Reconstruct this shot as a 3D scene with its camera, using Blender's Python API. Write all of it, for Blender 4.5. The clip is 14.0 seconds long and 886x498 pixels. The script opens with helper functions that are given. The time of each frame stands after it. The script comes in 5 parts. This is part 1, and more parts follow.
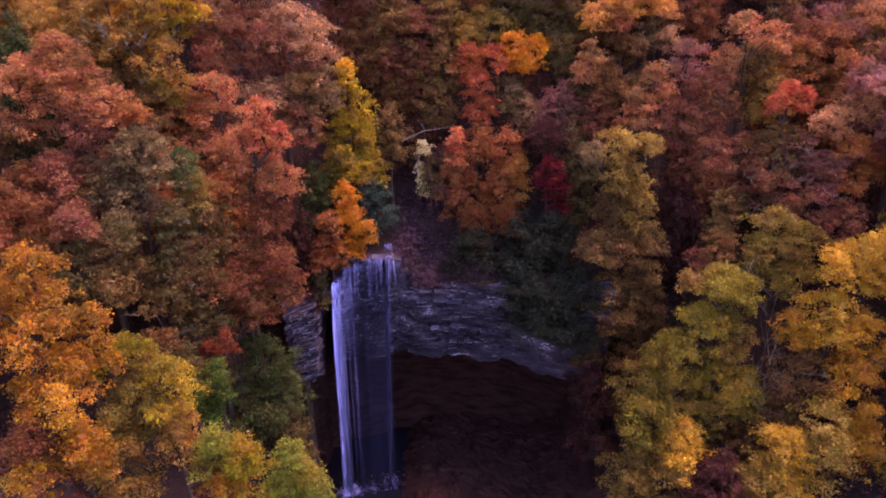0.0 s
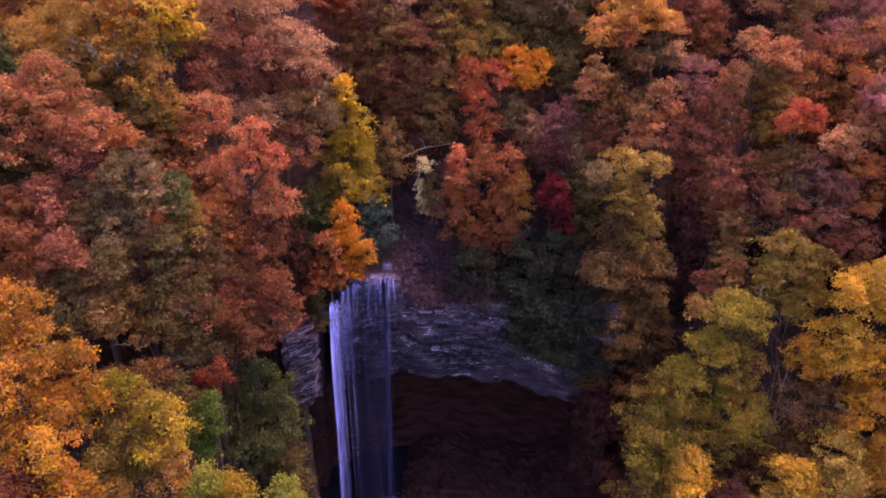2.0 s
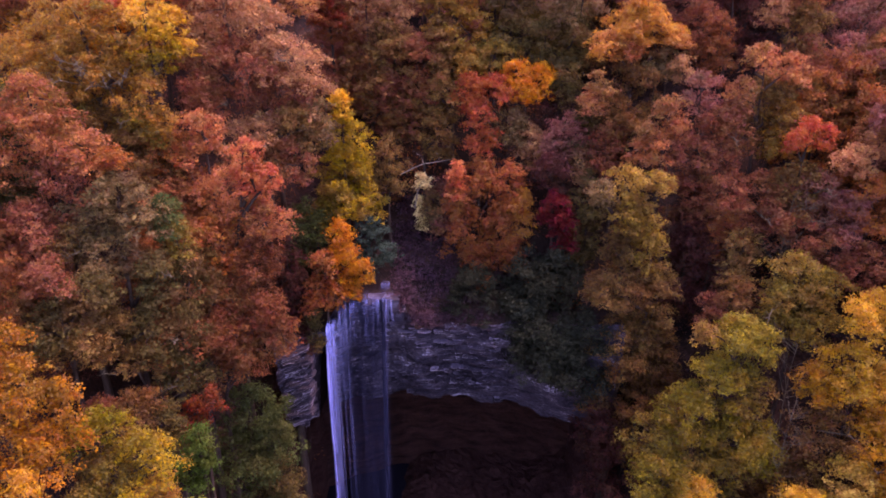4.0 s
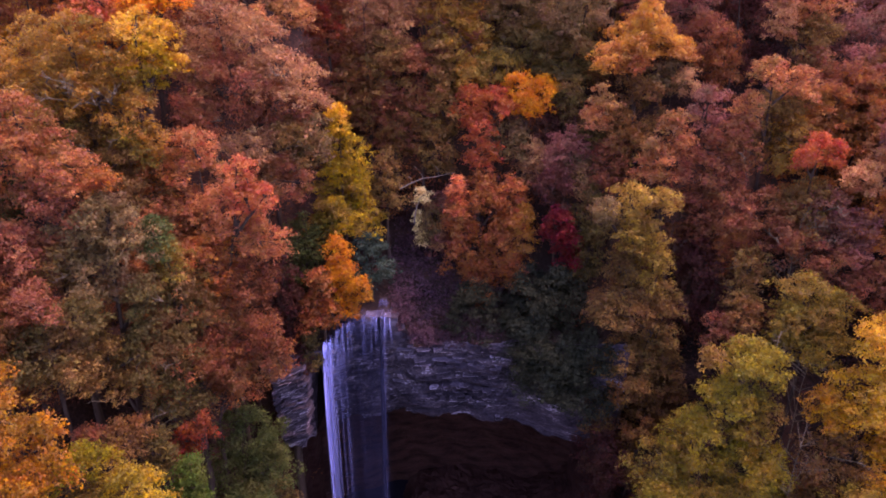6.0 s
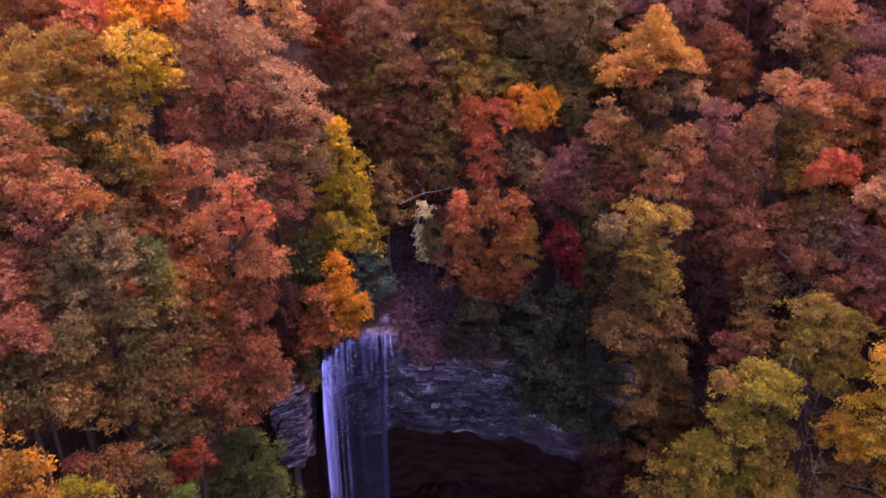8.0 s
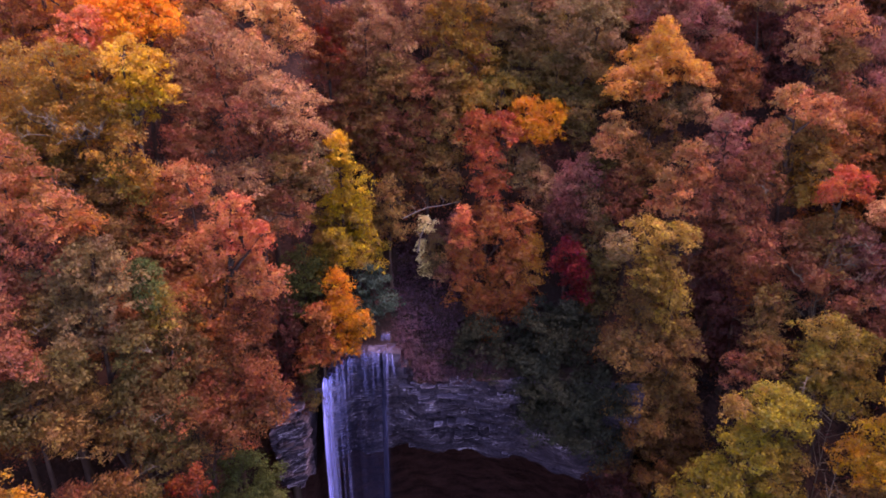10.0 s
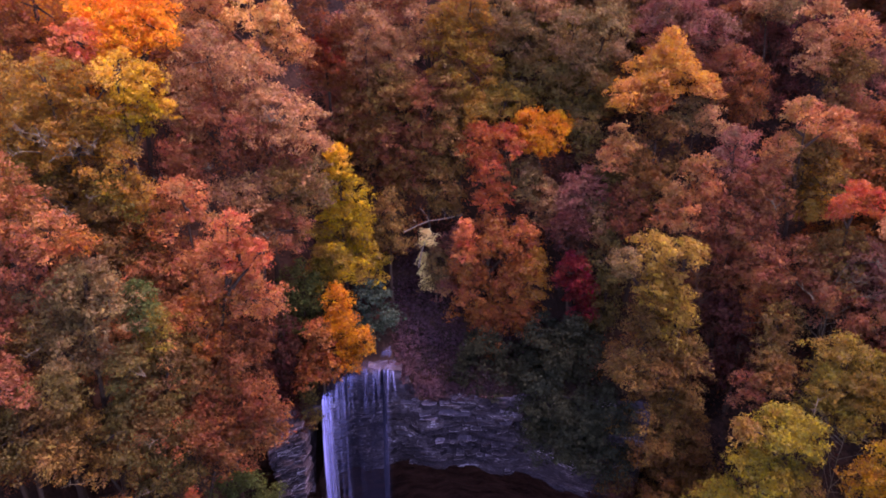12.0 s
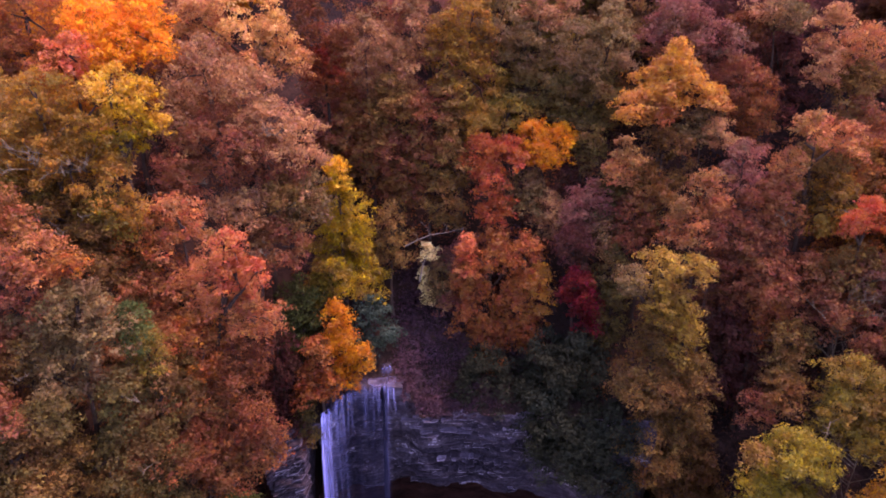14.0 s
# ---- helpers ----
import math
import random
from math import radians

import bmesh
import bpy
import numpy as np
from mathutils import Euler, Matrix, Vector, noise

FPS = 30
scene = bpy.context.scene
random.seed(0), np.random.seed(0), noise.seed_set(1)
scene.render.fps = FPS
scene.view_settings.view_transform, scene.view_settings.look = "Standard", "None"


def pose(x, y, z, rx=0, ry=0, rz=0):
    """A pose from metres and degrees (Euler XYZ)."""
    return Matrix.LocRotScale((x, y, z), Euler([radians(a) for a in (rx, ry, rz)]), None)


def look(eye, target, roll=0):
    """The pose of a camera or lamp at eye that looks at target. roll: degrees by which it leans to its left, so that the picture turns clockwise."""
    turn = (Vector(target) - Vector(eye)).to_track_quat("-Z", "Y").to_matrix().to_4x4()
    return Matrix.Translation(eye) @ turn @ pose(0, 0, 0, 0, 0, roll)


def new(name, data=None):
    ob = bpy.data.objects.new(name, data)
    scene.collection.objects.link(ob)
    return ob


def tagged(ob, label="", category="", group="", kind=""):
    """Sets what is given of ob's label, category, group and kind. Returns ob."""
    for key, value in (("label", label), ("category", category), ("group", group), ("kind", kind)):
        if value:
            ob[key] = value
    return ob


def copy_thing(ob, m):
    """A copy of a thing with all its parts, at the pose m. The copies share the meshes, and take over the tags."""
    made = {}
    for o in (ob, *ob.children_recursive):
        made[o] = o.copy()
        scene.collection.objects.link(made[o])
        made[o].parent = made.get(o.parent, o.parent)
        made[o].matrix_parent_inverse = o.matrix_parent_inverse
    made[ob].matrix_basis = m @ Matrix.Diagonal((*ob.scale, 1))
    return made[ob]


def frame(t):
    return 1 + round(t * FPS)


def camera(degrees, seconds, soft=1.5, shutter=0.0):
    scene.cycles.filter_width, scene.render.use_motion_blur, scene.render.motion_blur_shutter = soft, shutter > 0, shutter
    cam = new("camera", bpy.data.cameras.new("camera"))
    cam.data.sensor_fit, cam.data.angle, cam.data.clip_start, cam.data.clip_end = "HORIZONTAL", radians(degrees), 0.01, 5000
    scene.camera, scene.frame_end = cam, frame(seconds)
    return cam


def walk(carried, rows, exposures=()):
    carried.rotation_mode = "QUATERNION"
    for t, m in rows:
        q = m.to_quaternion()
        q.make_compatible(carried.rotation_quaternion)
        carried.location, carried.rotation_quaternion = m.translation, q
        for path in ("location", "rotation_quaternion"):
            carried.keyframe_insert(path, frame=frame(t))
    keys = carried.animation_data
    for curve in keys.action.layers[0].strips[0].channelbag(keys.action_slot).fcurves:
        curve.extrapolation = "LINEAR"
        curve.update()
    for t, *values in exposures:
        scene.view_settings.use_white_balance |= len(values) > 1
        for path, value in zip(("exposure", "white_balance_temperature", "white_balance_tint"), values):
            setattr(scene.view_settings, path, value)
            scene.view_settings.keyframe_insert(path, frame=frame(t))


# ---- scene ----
# ---- camera: a drone that glides forward and up, looking down into the gorge ----
cam = camera(70.0, 14.0, soft=1.75)
METRES, EYE, TILT, LEAN, TURN = 55.3, 51.0, -22.0, 0.0, 0.0
ROWS = [
    (0.0, 0.0000, 0.0000, 0.0000),
    (0.5, 0.0004, 0.0070, 0.0094),
    (1.0, -0.0002, 0.0140, 0.0188),
    (1.5, -0.0010, 0.0215, 0.0278),
    (2.0, -0.0014, 0.0289, 0.0367),
    (2.5, -0.0015, 0.0362, 0.0457),
    (3.0, -0.0010, 0.0432, 0.0544),
    (5.5, 0.0007, 0.0766, 0.0927),
    (6.0, 0.0007, 0.0829, 0.0998),
    (6.5, 0.0005, 0.0895, 0.1070),
    (7.0, -0.0001, 0.0959, 0.1142),
    (7.5, -0.0011, 0.1017, 0.1211),
    (8.0, -0.0026, 0.1076, 0.1277),
    (10.5, -0.0087, 0.1365, 0.1610),
    (11.0, -0.0094, 0.1416, 0.1670),
    (11.5, -0.0102, 0.1466, 0.1729),
    (12.0, -0.0109, 0.1513, 0.1785),
    (12.5, -0.0113, 0.1566, 0.1847),
    (13.0, -0.0118, 0.1615, 0.1905),
    (13.5, -0.0127, 0.1670, 0.1962),
    (14.0, -0.0134, 0.1728, 0.2021),
]
EXPOSURES = [(0.0, 2.18, 5950, 67), (14.0, 2.22, 6010, 67)]
walk(cam, [(t, pose(0, 0, EYE, TILT, LEAN, TURN) @ pose(METRES * x, METRES * y, METRES * z, 90, 0, 0)) for t, x, y, z in ROWS], EXPOSURES)

# ---- light: a hazy soft sun over the right-hand ridge and the open sky over the gorge ----
SUN_DIR = Vector((0.36, 0.12, 0.92)).normalized()
world = bpy.data.worlds.new("sky")
scene.world = world
world.use_nodes = True
wn = world.node_tree.nodes
sky = wn.new("ShaderNodeTexSky")
sky.sky_type = "NISHITA"
sky.sun_disc = False
sky.sun_elevation = math.asin(SUN_DIR.z)
sky.sun_rotation = math.atan2(SUN_DIR.x, SUN_DIR.y)
wn["Background"].inputs["Strength"].default_value = 0.16
world.node_tree.links.new(sky.outputs[0], wn["Background"].inputs["Color"])
sun_lamp = bpy.data.lights.new("sun", "SUN")
sun_lamp.energy, sun_lamp.angle, sun_lamp.color = 1.5, radians(30), (1.0, 0.80, 0.60)
sun = new("sun", sun_lamp)
sun.matrix_world = look(SUN_DIR * 200, (0, 0, 0))


# ---- materials ----
def node_mat(name):
    m = bpy.data.materials.new(name)
    m.use_nodes = True
    nt = m.node_tree
    nt.nodes.clear()
    return m, nt.nodes, nt.links, nt.nodes.new("ShaderNodeOutputMaterial")


def ramp_of(nodes, stops):
    r = nodes.new("ShaderNodeValToRGB")
    e = r.color_ramp.elements
    while len(e) < len(stops):
        e.new(0.5)
    for el, (p, c) in zip(e, stops):
        el.position, el.color = p, (*c, 1)
    return r


def noise_of(nodes, links, coord, scale, detail=4.0, stretch=None):
    n = nodes.new("ShaderNodeTexNoise")
    n.inputs["Scale"].default_value, n.inputs["Detail"].default_value = scale, detail
    if stretch:
        mp = nodes.new("ShaderNodeMapping")
        mp.inputs["Scale"].default_value = stretch
        links.new(coord, mp.inputs["Vector"])
        coord = mp.outputs[0]
    links.new(coord, n.inputs["Vector"])
    return n


def leaf_material(name, dark, mid, light, translucent=0.3, turned=(0.20, 0.12, 0.02)):
    """Autumn leaves: patches of three colours over the crown, some boughs turned another colour, and each spray a little different."""
    m, nodes, links, out = node_mat(name)
    geo, tex, info = nodes.new("ShaderNodeNewGeometry"), nodes.new("ShaderNodeTexCoord"), nodes.new("ShaderNodeObjectInfo")
    dark = tuple(a + 0.20 * (b - a) for a, b in zip(dark, mid))
    light = tuple(a + 0.28 * (b - a) for a, b in zip(light, mid))
    patch = noise_of(nodes, links, tex.outputs["Object"], 0.42, 3.0)
    add = nodes.new("ShaderNodeMath")
    add.operation = "MULTIPLY_ADD"
    links.new(geo.outputs["Random Per Island"], add.inputs[0])
    add.inputs[1].default_value = 0.44
    links.new(patch.outputs["Fac"], add.inputs[2])
    ramp = ramp_of(nodes, [(0.45, dark), (0.71, mid), (0.97, light)])
    links.new(add.outputs[0], ramp.inputs[0])
    other = noise_of(nodes, links, tex.outputs["Object"], 0.27, 2.0, (1.0, 1.0, 1.3))
    span = nodes.new("ShaderNodeMapRange")
    span.inputs["From Min"].default_value, span.inputs["From Max"].default_value, span.inputs["To Max"].default_value = 0.50, 0.66, 0.75
    links.new(other.outputs["Fac"], span.inputs[0])
    blend = nodes.new("ShaderNodeMix")
    blend.data_type = "RGBA"
    blend.inputs[7].default_value = (*turned, 1)
    links.new(span.outputs[0], blend.inputs[0])
    links.new(ramp.outputs[0], blend.inputs[6])
    hsv = nodes.new("ShaderNodeHueSaturation")
    links.new(blend.outputs[2], hsv.inputs["Color"])
    tint = noise_of(nodes, links, tex.outputs["Object"], 1.3, 3.0)
    for source, socket, low, high in ((tint.outputs["Fac"], "Hue", 0.472, 0.528), (geo.outputs["Random Per Island"], "Saturation", 0.94, 1.08)):
        swing = nodes.new("ShaderNodeMapRange")
        swing.inputs["From Min"].default_value, swing.inputs["From Max"].default_value = (0.2, 0.8) if socket == "Hue" else (0.0, 1.0)
        swing.inputs["To Min"].default_value, swing.inputs["To Max"].default_value = low, high
        links.new(source, swing.inputs[0])
        links.new(swing.outputs[0], hsv.inputs[socket])
    val = nodes.new("ShaderNodeMapRange")
    val.inputs["To Min"].default_value, val.inputs["To Max"].default_value = 0.82, 1.18
    links.new(info.outputs["Random"], val.inputs[0])
    links.new(val.outputs[0], hsv.inputs["Value"])
    bsdf, tr, mix = nodes.new("ShaderNodeBsdfPrincipled"), nodes.new("ShaderNodeBsdfTranslucent"), nodes.new("ShaderNodeMixShader")
    bsdf.inputs["Roughness"].default_value = 0.75
    bsdf.inputs["Specular IOR Level"].default_value = 0.05
    mix.inputs[0].default_value = translucent
    links.new(hsv.outputs[0], bsdf.inputs["Base Color"])
    links.new(hsv.outputs[0], tr.inputs["Color"])
    links.new(bsdf.outputs[0], mix.inputs[1])
    links.new(tr.outputs[0], mix.inputs[2])
    cells = nodes.new("ShaderNodeTexVoronoi")
    cells.inputs["Scale"].default_value = 7.5
    links.new(tex.outputs["Object"], cells.inputs["Vector"])
    edge = nodes.new("ShaderNodeMath")
    edge.operation = "LESS_THAN"
    edge.inputs[1].default_value = 0.53
    links.new(cells.outputs["Distance"], edge.inputs[0])
    clear, cut = nodes.new("ShaderNodeBsdfTransparent"), nodes.new("ShaderNodeMixShader")
    links.new(edge.outputs[0], cut.inputs[0])
    links.new(clear.outputs[0], cut.inputs[1])
    links.new(mix.outputs[0], cut.inputs[2])
    links.new(cut.outputs[0], out.inputs[0])
    return m


def rough_material(name, stops, scale, bump, stretch=None, rough=0.85, fine=6.0, distance=0.1, gloss=0.2):
    """Stone, bark or soil: two scales of noise for the colour and a relief."""
    m, nodes, links, out = node_mat(name)
    tex, info = nodes.new("ShaderNodeTexCoord"), nodes.new("ShaderNodeObjectInfo")
    a = noise_of(nodes, links, tex.outputs["Object"], scale, 5.0, stretch)
    b = noise_of(nodes, links, tex.outputs["Object"], scale * fine, 6.0, stretch)
    mix = nodes.new("ShaderNodeMath")
    mix.operation = "MULTIPLY_ADD"
    links.new(b.outputs["Fac"], mix.inputs[0])
    mix.inputs[1].default_value = 0.5
    links.new(a.outputs["Fac"], mix.inputs[2])
    sub = nodes.new("ShaderNodeMath")
    sub.operation = "MULTIPLY_ADD"
    links.new(info.outputs["Random"], sub.inputs[0])
    sub.inputs[1].default_value = 0.18
    links.new(mix.outputs[0], sub.inputs[2])
    ramp = ramp_of(nodes, stops)
    links.new(sub.outputs[0], ramp.inputs[0])
    bsdf, bp = nodes.new("ShaderNodeBsdfPrincipled"), nodes.new("ShaderNodeBump")
    bp.inputs["Strength"].default_value, bp.inputs["Distance"].default_value = bump, distance
    links.new(mix.outputs[0], bp.inputs["Height"])
    links.new(bp.outputs[0], bsdf.inputs["Normal"])
    bsdf.inputs["Roughness"].default_value = rough
    bsdf.inputs["Specular IOR Level"].default_value = gloss
    links.new(ramp.outputs[0], bsdf.inputs["Base Color"])
    links.new(bsdf.outputs[0], out.inputs[0])
    return m


def water_material(name, low, high, most=1.0, scale=(3.0, 3.0, 0.07)):
    """Falling water: white threads with clear gaps between them."""
    m, nodes, links, out = node_mat(name)
    tex = nodes.new("ShaderNodeTexCoord")
    n = noise_of(nodes, links, tex.outputs["Object"], 1.0, 5.0, scale)
    ramp = ramp_of(nodes, [(low, (0, 0, 0)), (high, (most, most, most))])
    links.new(n.outputs["Fac"], ramp.inputs[0])
    thin = nodes.new("ShaderNodeAttribute")
    thin.attribute_name = "body"
    keep = nodes.new("ShaderNodeMath")
    keep.operation = "MULTIPLY"
    links.new(ramp.outputs[0], keep.inputs[0])
    links.new(thin.outputs["Fac"], keep.inputs[1])
    bsdf, clear, mix = nodes.new("ShaderNodeBsdfPrincipled"), nodes.new("ShaderNodeBsdfTransparent"), nodes.new("ShaderNodeMixShader")
    bsdf.inputs["Base Color"].default_value = (0.64, 0.59, 0.96, 1)
    bsdf.inputs["Roughness"].default_value = 0.35
    links.new(keep.outputs[0], mix.inputs[0])
    links.new(clear.outputs[0], mix.inputs[1])
    links.new(bsdf.outputs[0], mix.inputs[2])
    links.new(mix.outputs[0], out.inputs[0])
    return m


LEAF = {
    "yellow": leaf_material("leaf_yellow", (0.18, 0.121, 0.011), (0.405, 0.252, 0.014), (0.756, 0.485, 0.02), 0.42, (0.225, 0.15, 0.02)),
    "gold": leaf_material("leaf_gold", (0.231, 0.11, 0.0126), (0.462, 0.221, 0.0189), (0.693, 0.367, 0.0315), 0.42, (0.378, 0.147, 0.0315)),
    "amber": leaf_material("leaf_amber", (0.26, 0.105, 0.010), (0.50, 0.19, 0.012), (0.72, 0.31, 0.02), 0.42, (0.24, 0.16, 0.02)),
    "orange": leaf_material("leaf_orange", (0.36, 0.11, 0.006), (0.6, 0.215, 0.01), (0.8, 0.34, 0.015), 0.42, (0.46, 0.14, 0.01)),
    "rust": leaf_material("leaf_rust", (0.104, 0.0336, 0.0148), (0.19, 0.0634, 0.0239), (0.271, 0.105, 0.0342), 0.42, (0.18, 0.0859, 0.0286)),
    "red": leaf_material("leaf_red", (0.216, 0.0456, 0.02), (0.396, 0.095, 0.035), (0.54, 0.157, 0.05), 0.42, (0.378, 0.123, 0.03)),
    "scarlet": leaf_material("leaf_scarlet", (0.281, 0.0496, 0.0185), (0.46, 0.104, 0.0347), (0.593, 0.171, 0.0578), 0.42, (0.37, 0.0812, 0.0231)),
    "crimson": leaf_material("leaf_crimson", (0.105, 0.0112, 0.0112), (0.188, 0.0216, 0.02), (0.255, 0.04, 0.032), 0.42, (0.165, 0.028, 0.024)),
    "coral": leaf_material("leaf_coral", (0.207, 0.0564, 0.0176), (0.388, 0.121, 0.0309), (0.56, 0.219, 0.0529), 0.42, (0.225, 0.125, 0.0331)),
    "rose": leaf_material("leaf_rose", (0.213, 0.0725, 0.0269), (0.405, 0.144, 0.0476), (0.567, 0.23, 0.0755), 0.42, (0.223, 0.139, 0.0414)),
    "mauve": leaf_material("leaf_mauve", (0.138, 0.0472, 0.033), (0.275, 0.101, 0.0612), (0.416, 0.174, 0.103), 0.42, (0.167, 0.096, 0.0438)),
    "brown": leaf_material("leaf_brown", (0.0848, 0.0429, 0.014), (0.178, 0.0886, 0.0263), (0.277, 0.149, 0.0393), 0.42, (0.2, 0.0793, 0.0219)),
    "tan": leaf_material("leaf_tan", (0.28, 0.11, 0.036), (0.5, 0.21, 0.065), (0.74, 0.36, 0.11), 0.42, (0.26, 0.15, 0.04)),
    "bronze": leaf_material("leaf_bronze", (0.154, 0.0805, 0.0177), (0.321, 0.158, 0.0269), (0.539, 0.256, 0.0436), 0.42, (0.244, 0.164, 0.029)),
    "olive": leaf_material("leaf_olive", (0.099, 0.0734, 0.014), (0.194, 0.132, 0.02), (0.306, 0.189, 0.03), 0.42, (0.234, 0.13, 0.03)),
    "lime": leaf_material("leaf_lime", (0.113, 0.0938, 0.014), (0.235, 0.175, 0.02), (0.4, 0.286, 0.032), 0.42, (0.272, 0.158, 0.02)),
    "green": leaf_material("leaf_green", (0.034, 0.042, 0.011), (0.07, 0.083, 0.02), (0.12, 0.132, 0.033), 0.42, (0.085, 0.08, 0.02)),
    "sage": leaf_material("leaf_sage", (0.0968, 0.0658, 0.0235), (0.185, 0.12, 0.0405), (0.29, 0.183, 0.0597), 0.42, (0.211, 0.109, 0.0479)),
    "flame": leaf_material("leaf_flame", (0.496, 0.138, 0.00352), (0.79, 0.264, 0.00528), (0.865, 0.401, 0.0088), 0.35, (0.677, 0.189, 0.00704)),
    "ember": leaf_material("leaf_ember", (0.17, 0.05, 0.0182), (0.33, 0.105, 0.0312), (0.48, 0.175, 0.052), 0.42, (0.3, 0.13, 0.0325)),
    "spruce": leaf_material("leaf_spruce", (0.021, 0.0323, 0.0165), (0.0435, 0.0646, 0.0375), (0.075, 0.106, 0.063), 0.15, (0.0375, 0.051, 0.033)),
    "spring": leaf_material("leaf_spring", (0.0952, 0.106, 0.0132), (0.202, 0.213, 0.022), (0.37, 0.336, 0.0385), 0.42, (0.269, 0.179, 0.022)),
    "plum": leaf_material("leaf_plum", (0.0321, 0.015, 0.0158), (0.0712, 0.0338, 0.0352), (0.128, 0.066, 0.0686), 0.1, (0.057, 0.0323, 0.0317)),
    "pine": leaf_material("leaf_pine", (0.012, 0.0125, 0.006), (0.026, 0.0265, 0.012), (0.046, 0.045, 0.020), 0.15, (0.026, 0.031, 0.017)),
    "sunny": leaf_material("leaf_sunny", (0.428, 0.209, 0.008), (0.725, 0.4, 0.012), (0.837, 0.539, 0.02), 0.35, (0.372, 0.209, 0.015)),
    # Sunlight on a high crown is put into this leaf colour.
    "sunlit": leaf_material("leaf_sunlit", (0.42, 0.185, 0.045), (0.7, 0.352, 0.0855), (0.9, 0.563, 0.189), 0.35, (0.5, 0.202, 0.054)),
    "peach": leaf_material("leaf_peach", (0.23, 0.08, 0.03), (0.44, 0.165, 0.055), (0.68, 0.29, 0.095), 0.42, (0.2, 0.12, 0.032)),
    "moss": leaf_material("leaf_moss", (0.0583, 0.0443, 0.0145), (0.116, 0.0847, 0.0229), (0.203, 0.14, 0.0365), 0.42, (0.159, 0.08, 0.0256)),
    "blush": leaf_material("leaf_blush", (0.199, 0.0648, 0.0242), (0.369, 0.131, 0.0426), (0.538, 0.227, 0.0726), 0.42, (0.189, 0.113, 0.029)),
    "honey": leaf_material("leaf_honey", (0.324, 0.162, 0.0154), (0.594, 0.314, 0.0242), (0.792, 0.49, 0.055), 0.42, (0.324, 0.186, 0.0242)),
    "straw": leaf_material("leaf_straw", (0.16, 0.095, 0.018), (0.311, 0.18, 0.03), (0.487, 0.304, 0.05), 0.42, (0.202, 0.104, 0.025)),
    "chartreuse": leaf_material("leaf_chartreuse", (0.1, 0.083, 0.0064), (0.2, 0.155, 0.0096), (0.33, 0.24, 0.016), 0.42, (0.27, 0.14, 0.0112)),
    "russet": leaf_material("leaf_russet", (0.11, 0.034, 0.0125), (0.2, 0.067, 0.022), (0.31, 0.118, 0.037), 0.42, (0.18, 0.08, 0.022)),
    "umber": leaf_material("leaf_umber", (0.133, 0.0436, 0.0221), (0.256, 0.0874, 0.0386), (0.393, 0.152, 0.0633), 0.42, (0.182, 0.0829, 0.0238)),
    "copper": leaf_material("leaf_copper", (0.316, 0.133, 0.026), (0.521, 0.233, 0.036), (0.707, 0.361, 0.06), 0.42, (0.428, 0.162, 0.05)),
    # Very dark brown: the shade of gaps between crowns is put into this colour.
    "shade_brown": leaf_material("leaf_shade_brown", (0.05, 0.017, 0.013), (0.1, 0.034, 0.024), (0.17, 0.062, 0.038), 0.42, (0.09, 0.045, 0.02)),
    "brick": leaf_material("leaf_brick", (0.12, 0.021, 0.01), (0.21, 0.039, 0.016), (0.3, 0.07, 0.024), 0.42, (0.17, 0.055, 0.018)),
    "apricot": leaf_material("leaf_apricot", (0.218, 0.0859, 0.0103), (0.427, 0.17, 0.0181), (0.678, 0.298, 0.0379), 0.42, (0.208, 0.109, 0.0156)),
    "fern": leaf_material("leaf_fern", (0.037, 0.0612, 0.009), (0.0765, 0.119, 0.015), (0.128, 0.187, 0.03), 0.42, (0.102, 0.111, 0.018)),
    "heather": leaf_material("leaf_heather", (0.203, 0.095, 0.0425), (0.407, 0.193, 0.0743), (0.718, 0.367, 0.136), 0.42, (0.326, 0.166, 0.0606)),
    "hazel": leaf_material("leaf_hazel", (0.0816, 0.0442, 0.0127), (0.172, 0.0943, 0.0237), (0.326, 0.192, 0.0545), 0.42, (0.207, 0.0962, 0.0272)),
    # Pale pink that has the light on crown tips put into it.
    "lit_pink": leaf_material("leaf_lit_pink", (0.247, 0.0945, 0.0335), (0.456, 0.194, 0.0698), (0.703, 0.378, 0.147), 0.42, (0.285, 0.116, 0.0349)),
    "salmon": leaf_material("leaf_salmon", (0.371, 0.0945, 0.0347), (0.618, 0.179, 0.0601), (0.824, 0.304, 0.104), 0.42, (0.454, 0.126, 0.0405)),
    "wheat": leaf_material("leaf_wheat", (0.279, 0.155, 0.021), (0.525, 0.315, 0.0399), (0.738, 0.536, 0.126), 0.42, (0.344, 0.188, 0.0315)),
    "pale": leaf_material("leaf_pale", (0.48, 0.32, 0.1), (0.8, 0.59, 0.2), (0.9, 0.75, 0.34), 0.35, (0.5, 0.32, 0.1)),
}
BARK = rough_material("bark", [(0.45, (0.022, 0.014, 0.009)), (0.95, (0.07, 0.045, 0.028))], 1.5, 0.6, (3, 3, 0.5), gloss=0.03)
GREY_BARK = rough_material("grey_bark", [(0.45, (0.035, 0.025, 0.02)), (0.95, (0.11, 0.085, 0.07))], 1.5, 0.4, (3, 3, 0.5))
DRY_BARK = rough_material("dry_bark", [(0.45, (0.055, 0.040, 0.021)), (0.95, (0.145, 0.108, 0.058))], 1.5, 0.4, (3, 3, 0.5), gloss=0.05)
PALE_BARK = rough_material("pale_bark", [(0.45, (0.09, 0.068, 0.044)), (0.95, (0.23, 0.18, 0.12))], 1.5, 0.4, (3, 3, 0.5), gloss=0.05)
